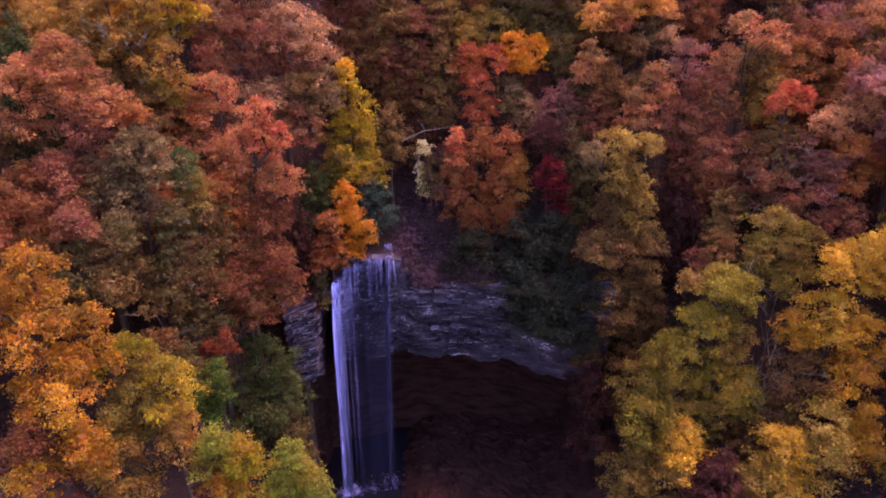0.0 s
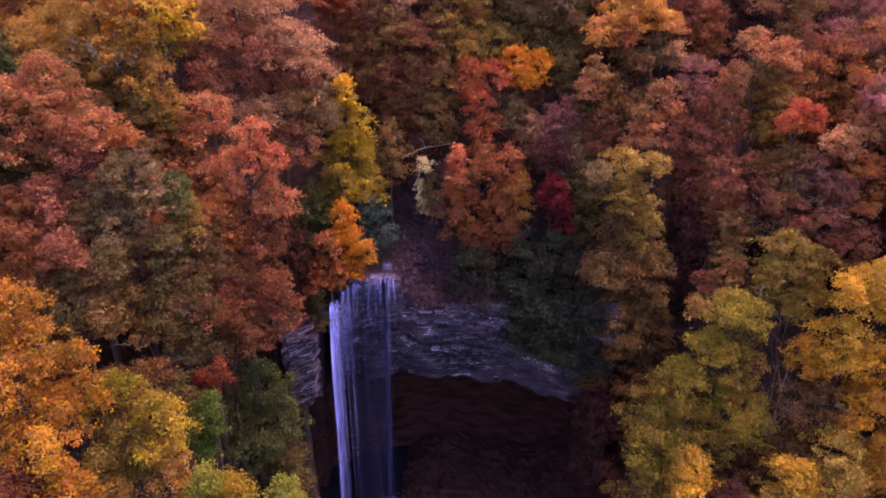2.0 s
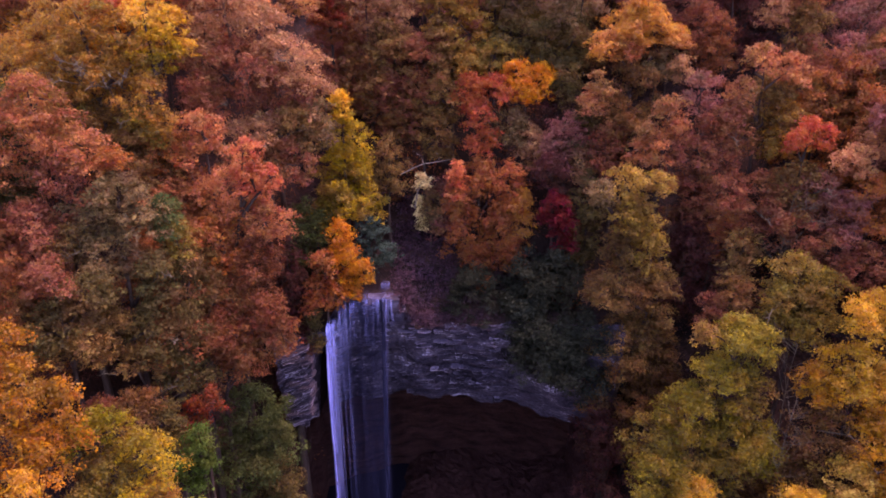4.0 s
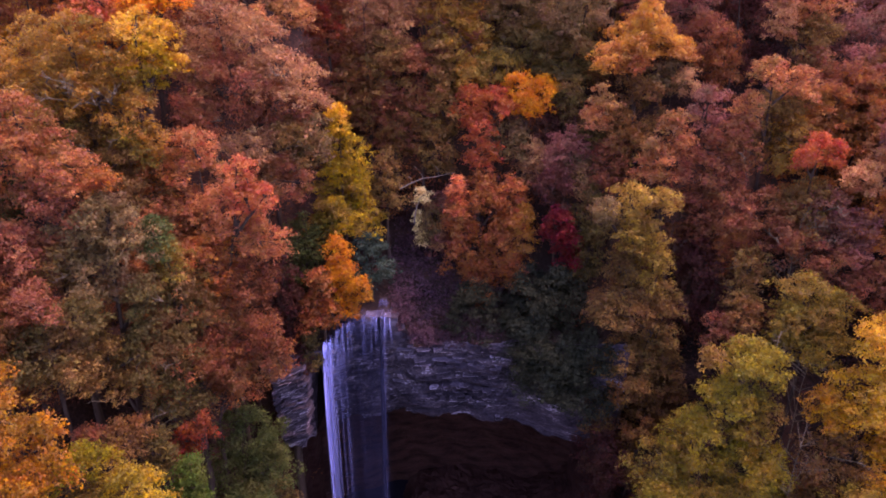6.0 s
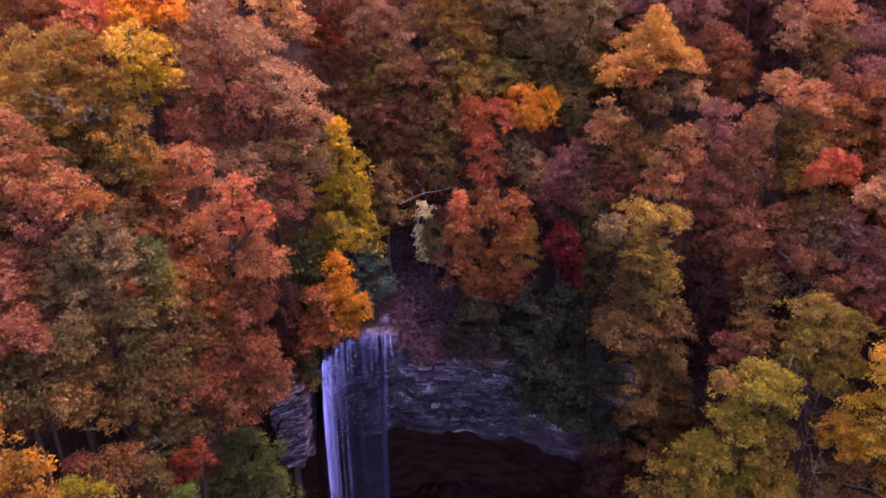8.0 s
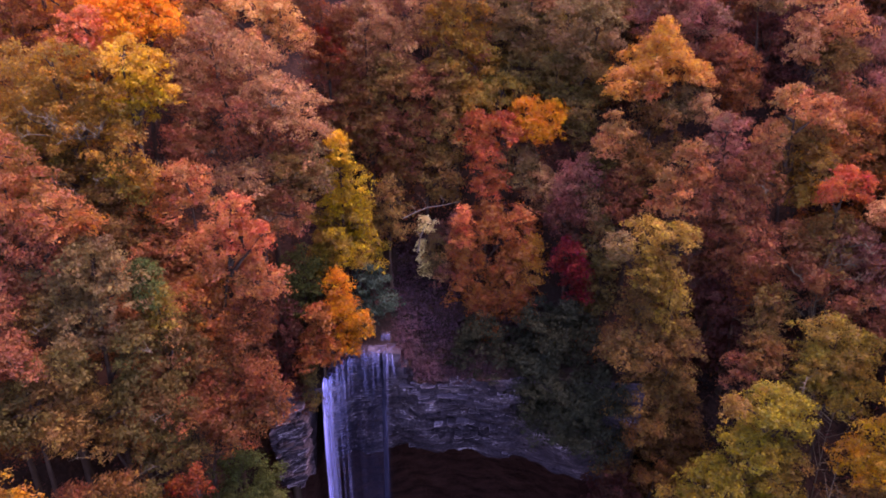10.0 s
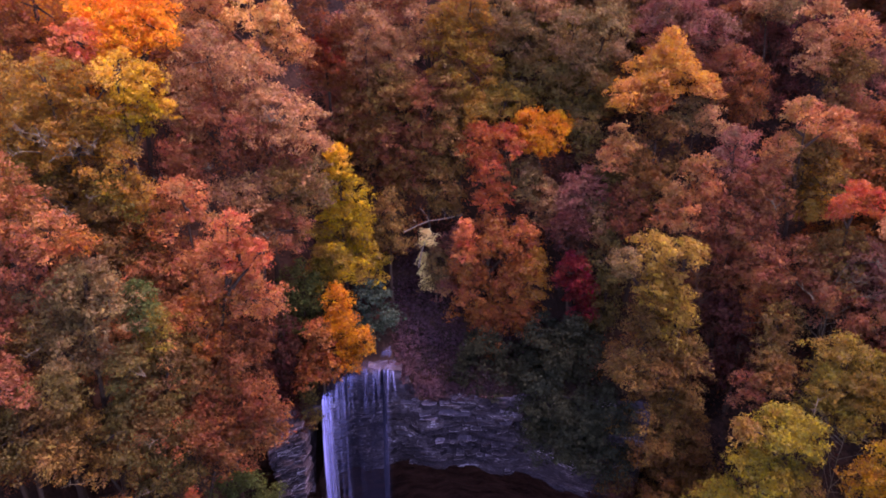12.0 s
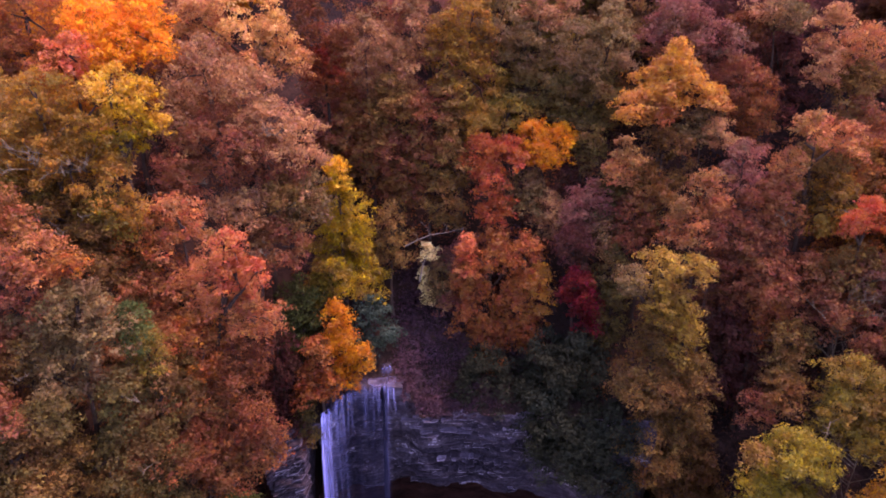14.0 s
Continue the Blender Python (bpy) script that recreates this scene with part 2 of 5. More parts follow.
ROCK = rough_material("limestone", [(0.58, (0.014, 0.0095, 0.011)), (0.83, (0.056, 0.039, 0.042)), (0.98, (0.13, 0.098, 0.10)), (1.10, (0.36, 0.295, 0.29))], 0.38, 1.0, (1, 1, 2.6), 0.8, 8.0, 0.2)
PALE_ROCK = rough_material("weathered_limestone", [(0.55, (0.04, 0.028, 0.032)), (0.85, (0.12, 0.09, 0.10)), (1.10, (0.34, 0.27, 0.28))], 0.8, 1.0, (1, 1, 2.0), 0.8, 5.0, 0.1)
WET_ROCK = rough_material("wet_limestone", [(0.55, (0.012, 0.008, 0.011)), (0.85, (0.045, 0.032, 0.040)), (1.10, (0.11, 0.085, 0.10))], 0.8, 1.0, (1, 1, 2.4), 0.45, 6.0, 0.15, 0.3)
# Near-black shale: the shade of the cave is put into its colour.
SHADED_CAVE_ROCK = rough_material("shale", [(0.5, (0.0135, 0.0056, 0.0037)), (1.1, (0.058, 0.0235, 0.015))], 0.4, 0.9, (1, 1, 4.0), 0.9, 6.0, 0.4, 0.04)
SOIL = rough_material("leaf_litter_soil", [(0.5, (0.008, 0.004, 0.002)), (0.8, (0.022, 0.010, 0.005)), (1.1, (0.060, 0.027, 0.014))], 0.25, 1.0, None, 0.9, 14.0, 0.2)
THREAD = water_material("falling_water", 0.28, 0.66, 1.0, (5.0, 5.0, 0.16))
VEIL = water_material("thin_water", 0.30, 0.75, 0.26, (3.0, 3.0, 0.10))
SHEER = water_material("sheer_water", 0.30, 0.80, 0.028, (2.0, 2.0, 0.06))
FOAM = water_material("foam", 0.30, 0.66, 0.6, (1.6, 1.6, 1.6))


def pool_material():
    m, nodes, links, out = node_mat("pool_water")
    tex = nodes.new("ShaderNodeTexCoord")
    n = noise_of(nodes, links, tex.outputs["Object"], 1.4, 4.0)
    bp, bsdf = nodes.new("ShaderNodeBump"), nodes.new("ShaderNodeBsdfPrincipled")
    bp.inputs["Strength"].default_value, bp.inputs["Distance"].default_value = 0.5, 0.1
    links.new(n.outputs["Fac"], bp.inputs["Height"])
    links.new(bp.outputs[0], bsdf.inputs["Normal"])
    bsdf.inputs["Base Color"].default_value = (0.012, 0.010, 0.012, 1)
    bsdf.inputs["Roughness"].default_value = 0.2
    bsdf.inputs["Specular IOR Level"].default_value = 0.03
    links.new(bsdf.outputs[0], out.inputs[0])
    return m


POOL = pool_material()


# ---- helpers for meshes ----
def mesh_arrays(name, co, faces, material, smooth=False):
    """A mesh from an array of corners and an array of faces of one size."""
    me = bpy.data.meshes.new(name)
    co, faces = np.asarray(co, dtype=np.float32), np.asarray(faces, dtype=np.int32)
    count, size = faces.shape
    me.vertices.add(len(co))
    me.vertices.foreach_set("co", co.ravel())
    me.loops.add(count * size)
    me.loops.foreach_set("vertex_index", faces.ravel())
    me.polygons.add(count)
    me.polygons.foreach_set("loop_start", np.arange(0, count * size, size, dtype=np.int32))
    me.polygons.foreach_set("use_smooth", np.full(count, smooth))
    me.update(calc_edges=True)
    me.materials.append(material)
    return me


def part(name, me, parent, label=""):
    ob = new(name, me)
    ob.parent = parent
    return tagged(ob, label=label)


def grid_faces(nu, nv, wrap=False):
    i, j = np.meshgrid(np.arange(nu - 1), np.arange(nv if wrap else nv - 1), indexing="ij")
    k = (j + 1) % nv
    return np.stack([i * nv + j, i * nv + k, (i + 1) * nv + k, (i + 1) * nv + j], -1).reshape(-1, 4)


def tube(points, radii, sides=7):
    """Corners and faces of a tapered tube along a line of points."""
    pts, rings = [Vector(p) for p in points], []
    for i, p in enumerate(pts):
        d = (pts[min(i + 1, len(pts) - 1)] - pts[max(i - 1, 0)]).normalized()
        a = d.cross(Vector((0.31, 0.87, 0.39))).normalized()
        b = d.cross(a)
        rings += [p + (a * math.cos(k * math.tau / sides) + b * math.sin(k * math.tau / sides)) * radii[i] for k in range(sides)]
    return np.array(rings), grid_faces(len(pts), sides, True)


def leaf_cards(rng, centre, normal, size):
    """A three-cornered leaf spray at each centre, across its normal."""
    n = len(centre)
    u = np.cross(normal, rng.normal(size=(n, 3)))
    u /= np.linalg.norm(u, axis=1)[:, None] + 1e-9
    v = np.cross(normal, u)
    a, b = (size * 0.66)[:, None], (size * 0.50)[:, None]
    skew = rng.normal(size=(n, 1)) * 0.3
    co = np.stack([centre - u * a * 0.5 - v * b, centre + u * a * (0.9 + skew) + v * b * skew, centre - u * a * 0.5 + v * b], 1).reshape(-1, 3)
    return co, np.arange(3 * n).reshape(-1, 3)


def profile(shape, s):
    """The crown's width at the height s, from 0 at its foot to 1 at its tip."""
    if shape == "cone":
        return 0.10 + 0.92 * np.power(1 - s, 0.95) * np.clip(0.6 + 3 * s, 0, 1)
    if shape == "spire":
        return np.interp(s, [0.0, 0.12, 0.35, 0.6, 0.78, 0.92, 1.0], [0.62, 0.92, 1.0, 0.74, 0.58, 0.42, 0.22])
    if shape == "column":
        return (0.55 + 0.45 * np.sin(np.pi * (0.15 + 0.75 * s))) * np.clip(3.2 * (1 - s), 0, 1) ** 0.5
    if shape == "bush":
        return np.sqrt(np.clip(1 - (0.25 + 0.75 * s) ** 2.4, 0, 1)) * 0.98 + 0.02
    return np.sqrt(np.clip(1 - np.abs(1.12 * s - 0.42) ** 2.3 / 0.45, 0.02, 1))


def crown(rng, shape, radius, tall, base, leaf=0.30, dense=1.0):
    """A crown of boughs, each of many clumps of leaf sprays, with an uneven outline; it starts at the height base."""
    wide = (0.17 * radius + 0.36) * (0.62 if shape == "cone" else 1.0)
    count = int(max(7, 0.46 * math.tau * radius * tall * 0.72 / wide ** 2))
    s = rng.random(count * 6)
    s = np.sort(s[rng.random(count * 6) < profile(shape, s) + 0.10][:count])
    s = np.concatenate([s, np.linspace(0.74, 0.97, 5)])
    th = np.arange(len(s)) * 2.39996 + rng.normal(size=len(s)) * 0.5
    uneven = 1.5 if shape == "round" else 1.0
    lobe = 1 + 0.15 * uneven * np.sin(2 * th + rng.random() * 6 + 3.0 * s) + 0.10 * uneven * np.sin(5 * th + rng.random() * 6 - 5.0 * s) + 0.10 * (uneven - 1) * np.sin(9 * s + rng.random() * 6) + rng.normal(size=len(s)) * 0.11 * uneven
    rad = np.maximum(radius * profile(shape, s) * lobe * (0.60 + 0.40 * rng.random(len(s)) ** 0.5) - 0.55 * wide, 0.02)
    lift = 0.05 * uneven * tall * np.sin(3 * th + rng.random() * 6) * np.clip(rad / radius, 0, 1)
    bough = np.stack([rad * np.cos(th), rad * np.sin(th), base + s * (tall - 0.55 * wide) + lift], 1)
    bw = wide * (0.60 + 0.75 * rng.random(len(s))) * np.where(s > 0.85, 0.5 if shape == "cone" else 0.75, 1.0)
    per = np.maximum(4, (9.5 * (bw / (0.36 + 0.05 * radius)) ** 2 * 0.36).astype(int))
    k = np.repeat(np.arange(len(s)), per)
    d = rng.normal(size=(len(k), 3))
    d /= np.linalg.norm(d, axis=1)[:, None]
    d[:, 2] = np.where(d[:, 2] < -0.35, -d[:, 2], d[:, 2])
    outward = np.stack([np.cos(th), np.sin(th), np.zeros(len(th))], 1)[k]
    c = bough[k] + d * np.array([1.0, 1.0, 0.62]) * (bw[k] * (0.55 + 0.5 * rng.random(len(k))))[:, None]
    c[:, 2] -= 0.18 * bw[k] * np.clip((d * outward).sum(1), 0, 1)
    cr = (0.27 + 0.045 * radius) * (0.55 + 0.8 * rng.random(len(c)))
    per = np.maximum(3 if leaf > 0.6 else 7, (dense * 6.6 * (cr / leaf) ** 2).astype(int))
    idx = np.repeat(np.arange(len(c)), per)
    e = rng.normal(size=(len(idx), 3))
    e /= np.linalg.norm(e, axis=1)[:, None]
    p = c[idx] + e * np.array([1.15, 1.15, 0.75]) * (cr[idx] * (0.35 + 0.75 * rng.random(len(idx)) ** 0.8))[:, None]
    normal = d[idx] * 0.55 + e * 0.45 + np.array([0, 0, 0.3]) + rng.normal(size=e.shape) * 0.6
    normal /= np.linalg.norm(normal, axis=1)[:, None]
    co, fa = leaf_cards(rng, p, normal, leaf * (0.55 + 0.9 * rng.random(len(p)) ** 1.5))
    return co, fa, bough


SEED = [100]


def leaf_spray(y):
    """The size of a spray of leaves: larger with distance y from the camera."""
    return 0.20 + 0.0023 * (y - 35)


def limb_between(rng, start, end, thick, bark, parent, name="limb"):
    """A limb that rises in a bend from the trunk to its bough."""
    start, end = Vector(start), Vector(end)
    mid = start.lerp(end, 0.5) + Vector(rng.normal(size=3) * 0.25) + Vector((0, 0, 0.12 * (end - start).length))
    q1, q3 = start.lerp(mid, 0.55), mid.lerp(end, 0.5) + Vector(rng.normal(size=3) * 0.15)
    co, fa = tube([start, q1, mid, q3, end], [thick, thick * 0.8, thick * 0.6, thick * 0.4, thick * 0.14], 5)
    return part(name, mesh_arrays(name, co, fa, bark, True), parent)


def tree(name, label, x, y, top, radius, tall, colour, shape="round", category="tree", dense=1.0, bark=BARK, limbs=6, seat=None):
    """A tree at (x, y): its tip at the height top, its crown tall metres deep and radius wide."""
    SEED[0] += 1
    rng = np.random.default_rng(SEED[0])
    foot = ground_at(x, y) if seat is None else seat
    height = tall * 0.9 + 0.3 if shape == "bush" else max(top - foot, tall * 0.9 + 0.3)
    foot = top - height
    base = height - tall
    ob = tagged(new(name), label, category)
    ob.location = (x, y, foot)
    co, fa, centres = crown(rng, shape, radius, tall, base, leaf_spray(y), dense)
    thick = 0.05 + 0.011 * height
    zs = np.linspace(-0.6, base + tall * 0.70, 9)
    sway = np.cumsum(rng.normal(size=(9, 2)) * 0.07, axis=0)
    sway -= sway[0]
    trunk_pts = [(sway[i, 0], sway[i, 1], z) for i, z in enumerate(zs)]
    tco, tfa = tube(trunk_pts, [thick * (1.35 if i == 0 else 1.0 - 0.105 * i) for i in range(9)], 8)
    part("trunk", mesh_arrays("trunk", tco, tfa, bark, True), ob)
    for c in centres[np.argsort(rng.random(len(centres)))[:limbs]]:
        z0 = base * 0.75 + 0.25 * c[2] if c[2] > base else base
        z0 = min(max(z0, 0.2), c[2])
        k = np.interp(z0, zs, np.arange(9))
        start = (np.interp(k, np.arange(9), sway[:, 0]), np.interp(k, np.arange(9), sway[:, 1]), z0)
        limb_between(rng, start, c, thick * 0.42, bark, ob)
    part("crown", mesh_arrays("crown", co, fa, LEAF[colour]), ob)
    return ob


def forest_tree(label, boughs, limbs=6, bare=0, dense=1.0, root=0.0):
    """A forest tree whose crown is broken into several leafy masses, each with a place, size and colour of its own, on one trunk."""
    SEED[0] += 1
    rng = np.random.default_rng(SEED[0])
    weight = np.array([b[3] ** 2 for b in boughs])
    x = float((np.array([b[0] for b in boughs]) * weight).sum() / weight.sum())
    y = float((np.array([b[1] for b in boughs]) * weight).sum() / weight.sum()) + 0.4
    x += root
    top = max(b[2] for b in boughs)
    foot = min(ground_at(x, y), min(b[2] - b[4] for b in boughs) - 0.5)
    height = top - foot
    ob = tagged(new("tree"), label, "tree")
    ob.location = (x, y, foot)
    thick = 0.05 + 0.010 * height
    lowest = min(b[2] - b[4] for b in boughs) - foot
    peak = max(boughs, key=lambda b: b[2])
    zs = np.linspace(-0.6, height - 0.45 * peak[4], 10)
    bend = smooth(lowest * 0.7, height, zs)
    sway = np.cumsum(rng.normal(size=(10, 2)) * 0.06, axis=0)
    px = sway[:, 0] - sway[0, 0] + (peak[0] - x) * bend
    py = sway[:, 1] - sway[0, 1] + (peak[1] - y) * bend
    co, fa = tube(list(zip(px, py, zs)), [thick * (1.35 if i == 0 else 1.0 - 0.095 * i) for i in range(10)], 8)
    part("trunk", mesh_arrays("trunk", co, fa, BARK, True), ob)
    for bough in boughs:
        bx, by, bt, br, bh, colour = bough[:6]
        shape = bough[6] if len(bough) > 6 else "round"
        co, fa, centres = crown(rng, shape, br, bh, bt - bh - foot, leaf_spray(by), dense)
        shift = np.array([bx - x, by - y, 0.0])
        part("crown", mesh_arrays("crown", co + shift, fa, LEAF[colour]), ob)
        heart = np.array([bx - x, by - y, bt - 0.6 * bh - foot])
        z0 = max(0.3, min(heart[2] - 0.8 * abs(heart[0]) - 0.6, zs[-1] - 0.2))
        limb_between(rng, (np.interp(z0, zs, px), np.interp(z0, zs, py), z0), heart, thick * 0.5, BARK, ob)
        for c in (centres + shift)[np.argsort(rng.random(len(centres)))[:max(2, limbs // len(boughs) + 1)]]:
            limb_between(rng, heart, c, thick * 0.22, BARK, ob)
    for k in range(bare):
        bx, by, bt, br, bh = boughs[-1 - k % min(3, len(boughs))][:5]
        fork = Vector((bx - x + rng.normal() * 0.4 * br, by - y, bt - bh * rng.uniform(0.55, 0.95) - foot))
        turn = rng.uniform(-2.9, -0.25)
        tip = fork + Vector((math.cos(turn) * br * 1.15, math.sin(turn) * br * 1.0 - 0.5 * br, rng.uniform(-0.1, 0.7) * br))
        mid = fork.lerp(tip, 0.5) + Vector((rng.normal() * 0.3, -0.35, 0.3 + rng.normal() * 0.2))
        co, fa = tube([fork, fork.lerp(mid, 0.6), mid, mid.lerp(tip, 0.55) + Vector((0, 0, 0.15)), tip], [0.058, 0.047, 0.037, 0.027, 0.012], 5)
        limb = part("bare_limb", mesh_arrays("bare_limb", co, fa, DRY_BARK, True), ob, "leafless grey bough")
        for j in range(4):
            s = mid.lerp(tip, 0.1 + 0.24 * j)
            e = s + Vector((rng.normal() * 0.5, -0.15 + rng.normal() * 0.3, 0.35 + rng.random() * 0.6)) * (0.35 + 0.22 * br)
            co, fa = tube([s, s.lerp(e, 0.5) + Vector((rng.normal() * 0.1, 0, -0.06)), e], [0.036, 0.026, 0.01], 4)
            part("twig", mesh_arrays("twig", co, fa, DRY_BARK, True), limb)
    return ob


# ---- the lie of the land ----
LIP_Y, POOL_Z = 61.0, -4.2


def smooth(a, b, v):
    t = np.clip((v - a) / (b - a), 0, 1)
    return t * t * (3 - 2 * t)


def ripple(x, y):
    return 0.5 * np.sin(0.31 * x + 1.3) * np.sin(0.27 * y) + 0.3 * np.sin(0.83 * x - 0.6 * y) + 0.18 * np.sin(1.9 * x + 1.1 * y) * np.sin(1.3 * y - 0.7 * x)


def lower_land(x, y):
    """The gorge below the falls: a flat bed between steep wooded sides."""
    left = np.maximum(0, -x - 10.5 - 4.5 * smooth(37, 45, y))
    right = np.maximum(0, x - 11.0)
    wall = 11.0 * smooth(16.2, 18.6, -x) * smooth(43, 51, y)
    side = wall + 1.05 * np.minimum(left, 30) + 0.3 * np.maximum(0, left - 30)
    side = side + 9.0 * smooth(16.5, 20.5, x) * smooth(47, 56, y) + 0.78 * np.minimum(right, 36) + 0.3 * np.maximum(0, right - 36)
    side = np.where(side > 46, 46 + (side - 46) * 0.15, side)
    bar = 1.9 * smooth(-6.0, -2.0, x) * smooth(38, 48, y)
    return POOL_Z - 0.6 + bar + side + 0.25 * ripple(x, y) - 0.04 * np.maximum(0, 50 - y)


def upper_land(x, y):
    """The hillside above the falls, with the creek's ravine running up it."""
    d = np.maximum(0, y - LIP_Y)
    bed = -6.5 - 0.02 * d * np.sin(0.15 * d) + 0.10 * d
    off = np.maximum(0, np.abs(x - bed) - 2.2)
    rise = 25.0 + 0.34 * d + 0.022 * np.minimum(d, 34) ** 2 + 0.5 * np.maximum(0, d - 34)
    rise = np.where(rise > 78, 78 + (rise - 78) * 0.12, rise)
    bank = (0.10 + 0.36 * smooth(3, 14, d)) * np.minimum(off, 9) + 0.14 * np.maximum(0, off - 9)
    drop = 2.9 * smooth(0.2, 1.6, off) * (1 - smooth(0.0, 9.0, d))
    return rise - drop + np.minimum(bank, 16) + 0.35 * ripple(x, y) * smooth(0, 2, off)


def land(x, y):
    x, y = np.asarray(x, dtype=float), np.asarray(y, dtype=float)
    side = np.where(x < 0, smooth(13.6, 16.0, -x), smooth(14.8, 17.0, x))
    edge = 76.0 - 14.5 * side
    width = 1.2 + 6.0 * smooth(15, 26, np.abs(x))
    k = smooth(edge - width, edge + width * 0.6, y)
    lo, up = lower_land(x, y), upper_land(x, y)
    return lo + (np.maximum(up, lo) - lo) * k


def ground_at(x, y):
    over_cave = -15.0 < x < 16.0 and y > LIP_Y - 0.5
    return float(upper_land(x, y)) if over_cave else float(land(x, y))


# ---- ground, cliff and water ----
def build_ground():
    near_x = np.arange(-62, 62.1, 0.9)
    far = np.array([70, 85, 110, 150, 220, 340, 560, 1000, 2000.0])
    xs = np.concatenate([-far[::-1], near_x, far])
    ys = np.concatenate([-far[::-1] - 10, np.arange(-20, 112, 0.9), 50 + far[1:] + 5])
    gx, gy = np.meshgrid(xs, ys, indexing="ij")
    gz = land(gx, gy)
    co = np.stack([gx, gy, gz], -1).reshape(-1, 3)
    faces = grid_faces(len(xs), len(ys))[:, ::-1]
    me = mesh_arrays("ground", co, faces, SOIL, True)
    me.materials.append(SHADED_CAVE_ROCK)
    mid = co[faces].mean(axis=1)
    # Ground below the overhang gets the rock that has shade in its colour.
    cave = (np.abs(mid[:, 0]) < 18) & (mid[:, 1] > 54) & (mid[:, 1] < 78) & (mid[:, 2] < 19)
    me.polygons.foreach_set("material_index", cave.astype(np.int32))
    ob = new("ground", me)
    return tagged(ob, "steep gorge floor and hillside covered in dark fallen leaves", "ground", kind="structure")


def arch_under(x):
    """The underside of the overhang above the cave."""
    return 12.3 + 7.5 * np.exp(-((x + 12.45) / 0.55) ** 4) - 1.3 * smooth(6.0, 14.5, x) - 0.9 * smooth(9.0, 14.0, -x) + 0.25 * np.sin(1.1 * x) + 0.12 * np.sin(2.7 * x + 1)


def cliff_front(x):
    return LIP_Y - 0.4 - 0.020 * (x + 3) ** 2 * (x > -3) * 0.6 - 0.045 * np.maximum(0, -x - 6) ** 2 + 0.25 * np.sin(0.9 * x)


def strata(seed, low, high, thin, thick, reach):
    """Beds of stone: a function of x and height that gives how far each broken block stands proud."""
    rng = np.random.default_rng(seed)
    edges = [low]
    while edges[-1] < high:
        edges.append(edges[-1] + rng.uniform(thin, thick) * rng.choice([0.6, 1.0, 1.0, 1.7]))
    edges = np.array(edges)
    beds = []
    for _ in edges:
        cuts = np.cumsum(rng.uniform(0.35, 2.1, 60)) - 30.0
        beds.append((cuts, rng.normal() * 0.13 + rng.normal(size=61) * 0.10))

    def proud(x, z):
        zz = z + 0.012 * (x - 1) ** 2 + 0.12 * math.sin(0.8 * x)
        k = int(np.clip(np.searchsorted(edges, zz) - 1, 0, len(edges) - 2))
        cuts, off = beds[k]
        joint = min(zz - edges[k], edges[k + 1] - zz)
        i = int(np.searchsorted(cuts, x))
        side = min(abs(x - cuts[min(i, 59)]), abs(x - cuts[max(i - 1, 0)]))
        return reach * (off[i] - 0.16 * (joint < 0.045) - 0.08 * (side < 0.08))

    return proud


def build_cliff():
    """The overhanging rock mass: its face, its underside and its top as one closed body."""
    xs = np.arange(-16.0, 17.1, 0.14)
    bed = strata(8, 4.0, 30.0, 0.16, 0.42, 1.0)
    face = 110
    rows = []
    for x in xs:
        f, u = float(cliff_front(x)), float(arch_under(x))
        t = float(upper_land(x, LIP_Y)) - 0.1
        calm = 1.0 - 0.7 * float(smooth(6.0, 10.0, x))
        ring = []
        for k in range(face):
            q = k / (face - 1)
            z = u + (t - u) * q
            swell = 0.30 * math.sin(1.3 * z + 0.35 * x) + 0.18 * math.sin(2.9 * z - 0.8 * x) + 0.22 * math.sin(0.9 * x + 0.4 * z)
            hollow = 2.2 * (1 - q) ** 2 + 0.5 * math.exp(-((q - 0.45) / 0.12) ** 2)
            ring.append((x, f + 0.3 + 0.5 * swell + hollow - calm * bed(x, z), z))
        for k in range(1, 9):
            yy = f + 0.5 + k * (78.0 - f) / 8
            ring.append((x, yy, float(upper_land(x, yy)) + 0.05))
        for k in range(8, 0, -1):
            yy = f + 2.9 + k * (77.0 - f) / 8
            ring.append((x, yy, u + 0.25 * math.sin(3 * yy + x) - 0.12 * (yy - f)))
        rows.append(ring)
    n = len(rows[0])
    co = np.array(rows).reshape(-1, 3)
    me = mesh_arrays("cliff", co, grid_faces(len(xs), n, True), ROCK)
    me.materials.append(SOIL)
    me.materials.append(SHADED_CAVE_ROCK)
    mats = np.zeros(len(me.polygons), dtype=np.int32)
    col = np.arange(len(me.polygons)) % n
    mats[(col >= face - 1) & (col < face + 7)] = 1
    # The underside too is coloured with the cave's shade.
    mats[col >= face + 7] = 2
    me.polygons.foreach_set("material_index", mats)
    return tagged(new("cliff", me), "overhanging grey limestone cliff of thin layers above a dark cave", "cliff", kind="structure")


def build_cave_wall():
    xs, zs = np.arange(-18, 20.1, 0.6), np.arange(-6, 15.1, 0.5)
    gx, gz = np.meshgrid(xs, zs, indexing="ij")
    bend = 0.020 * (gx - 1) ** 2
    gy = 73.0 - bend + 0.12 * np.sin(2.2 * gz + 0.4 * gx) + 0.25 * np.sin(1.3 * gx + 0.7 * gz) - 0.10 * (6 - gz) * (gz < 6)
    co = np.stack([gx, gy, gz], -1).reshape(-1, 3)
    return tagged(new("cave_wall", mesh_arrays("cave_wall", co, grid_faces(len(xs), len(zs)), SHADED_CAVE_ROCK)), "brown shale back wall of the cave, shade in its colour", "rock wall", kind="structure")


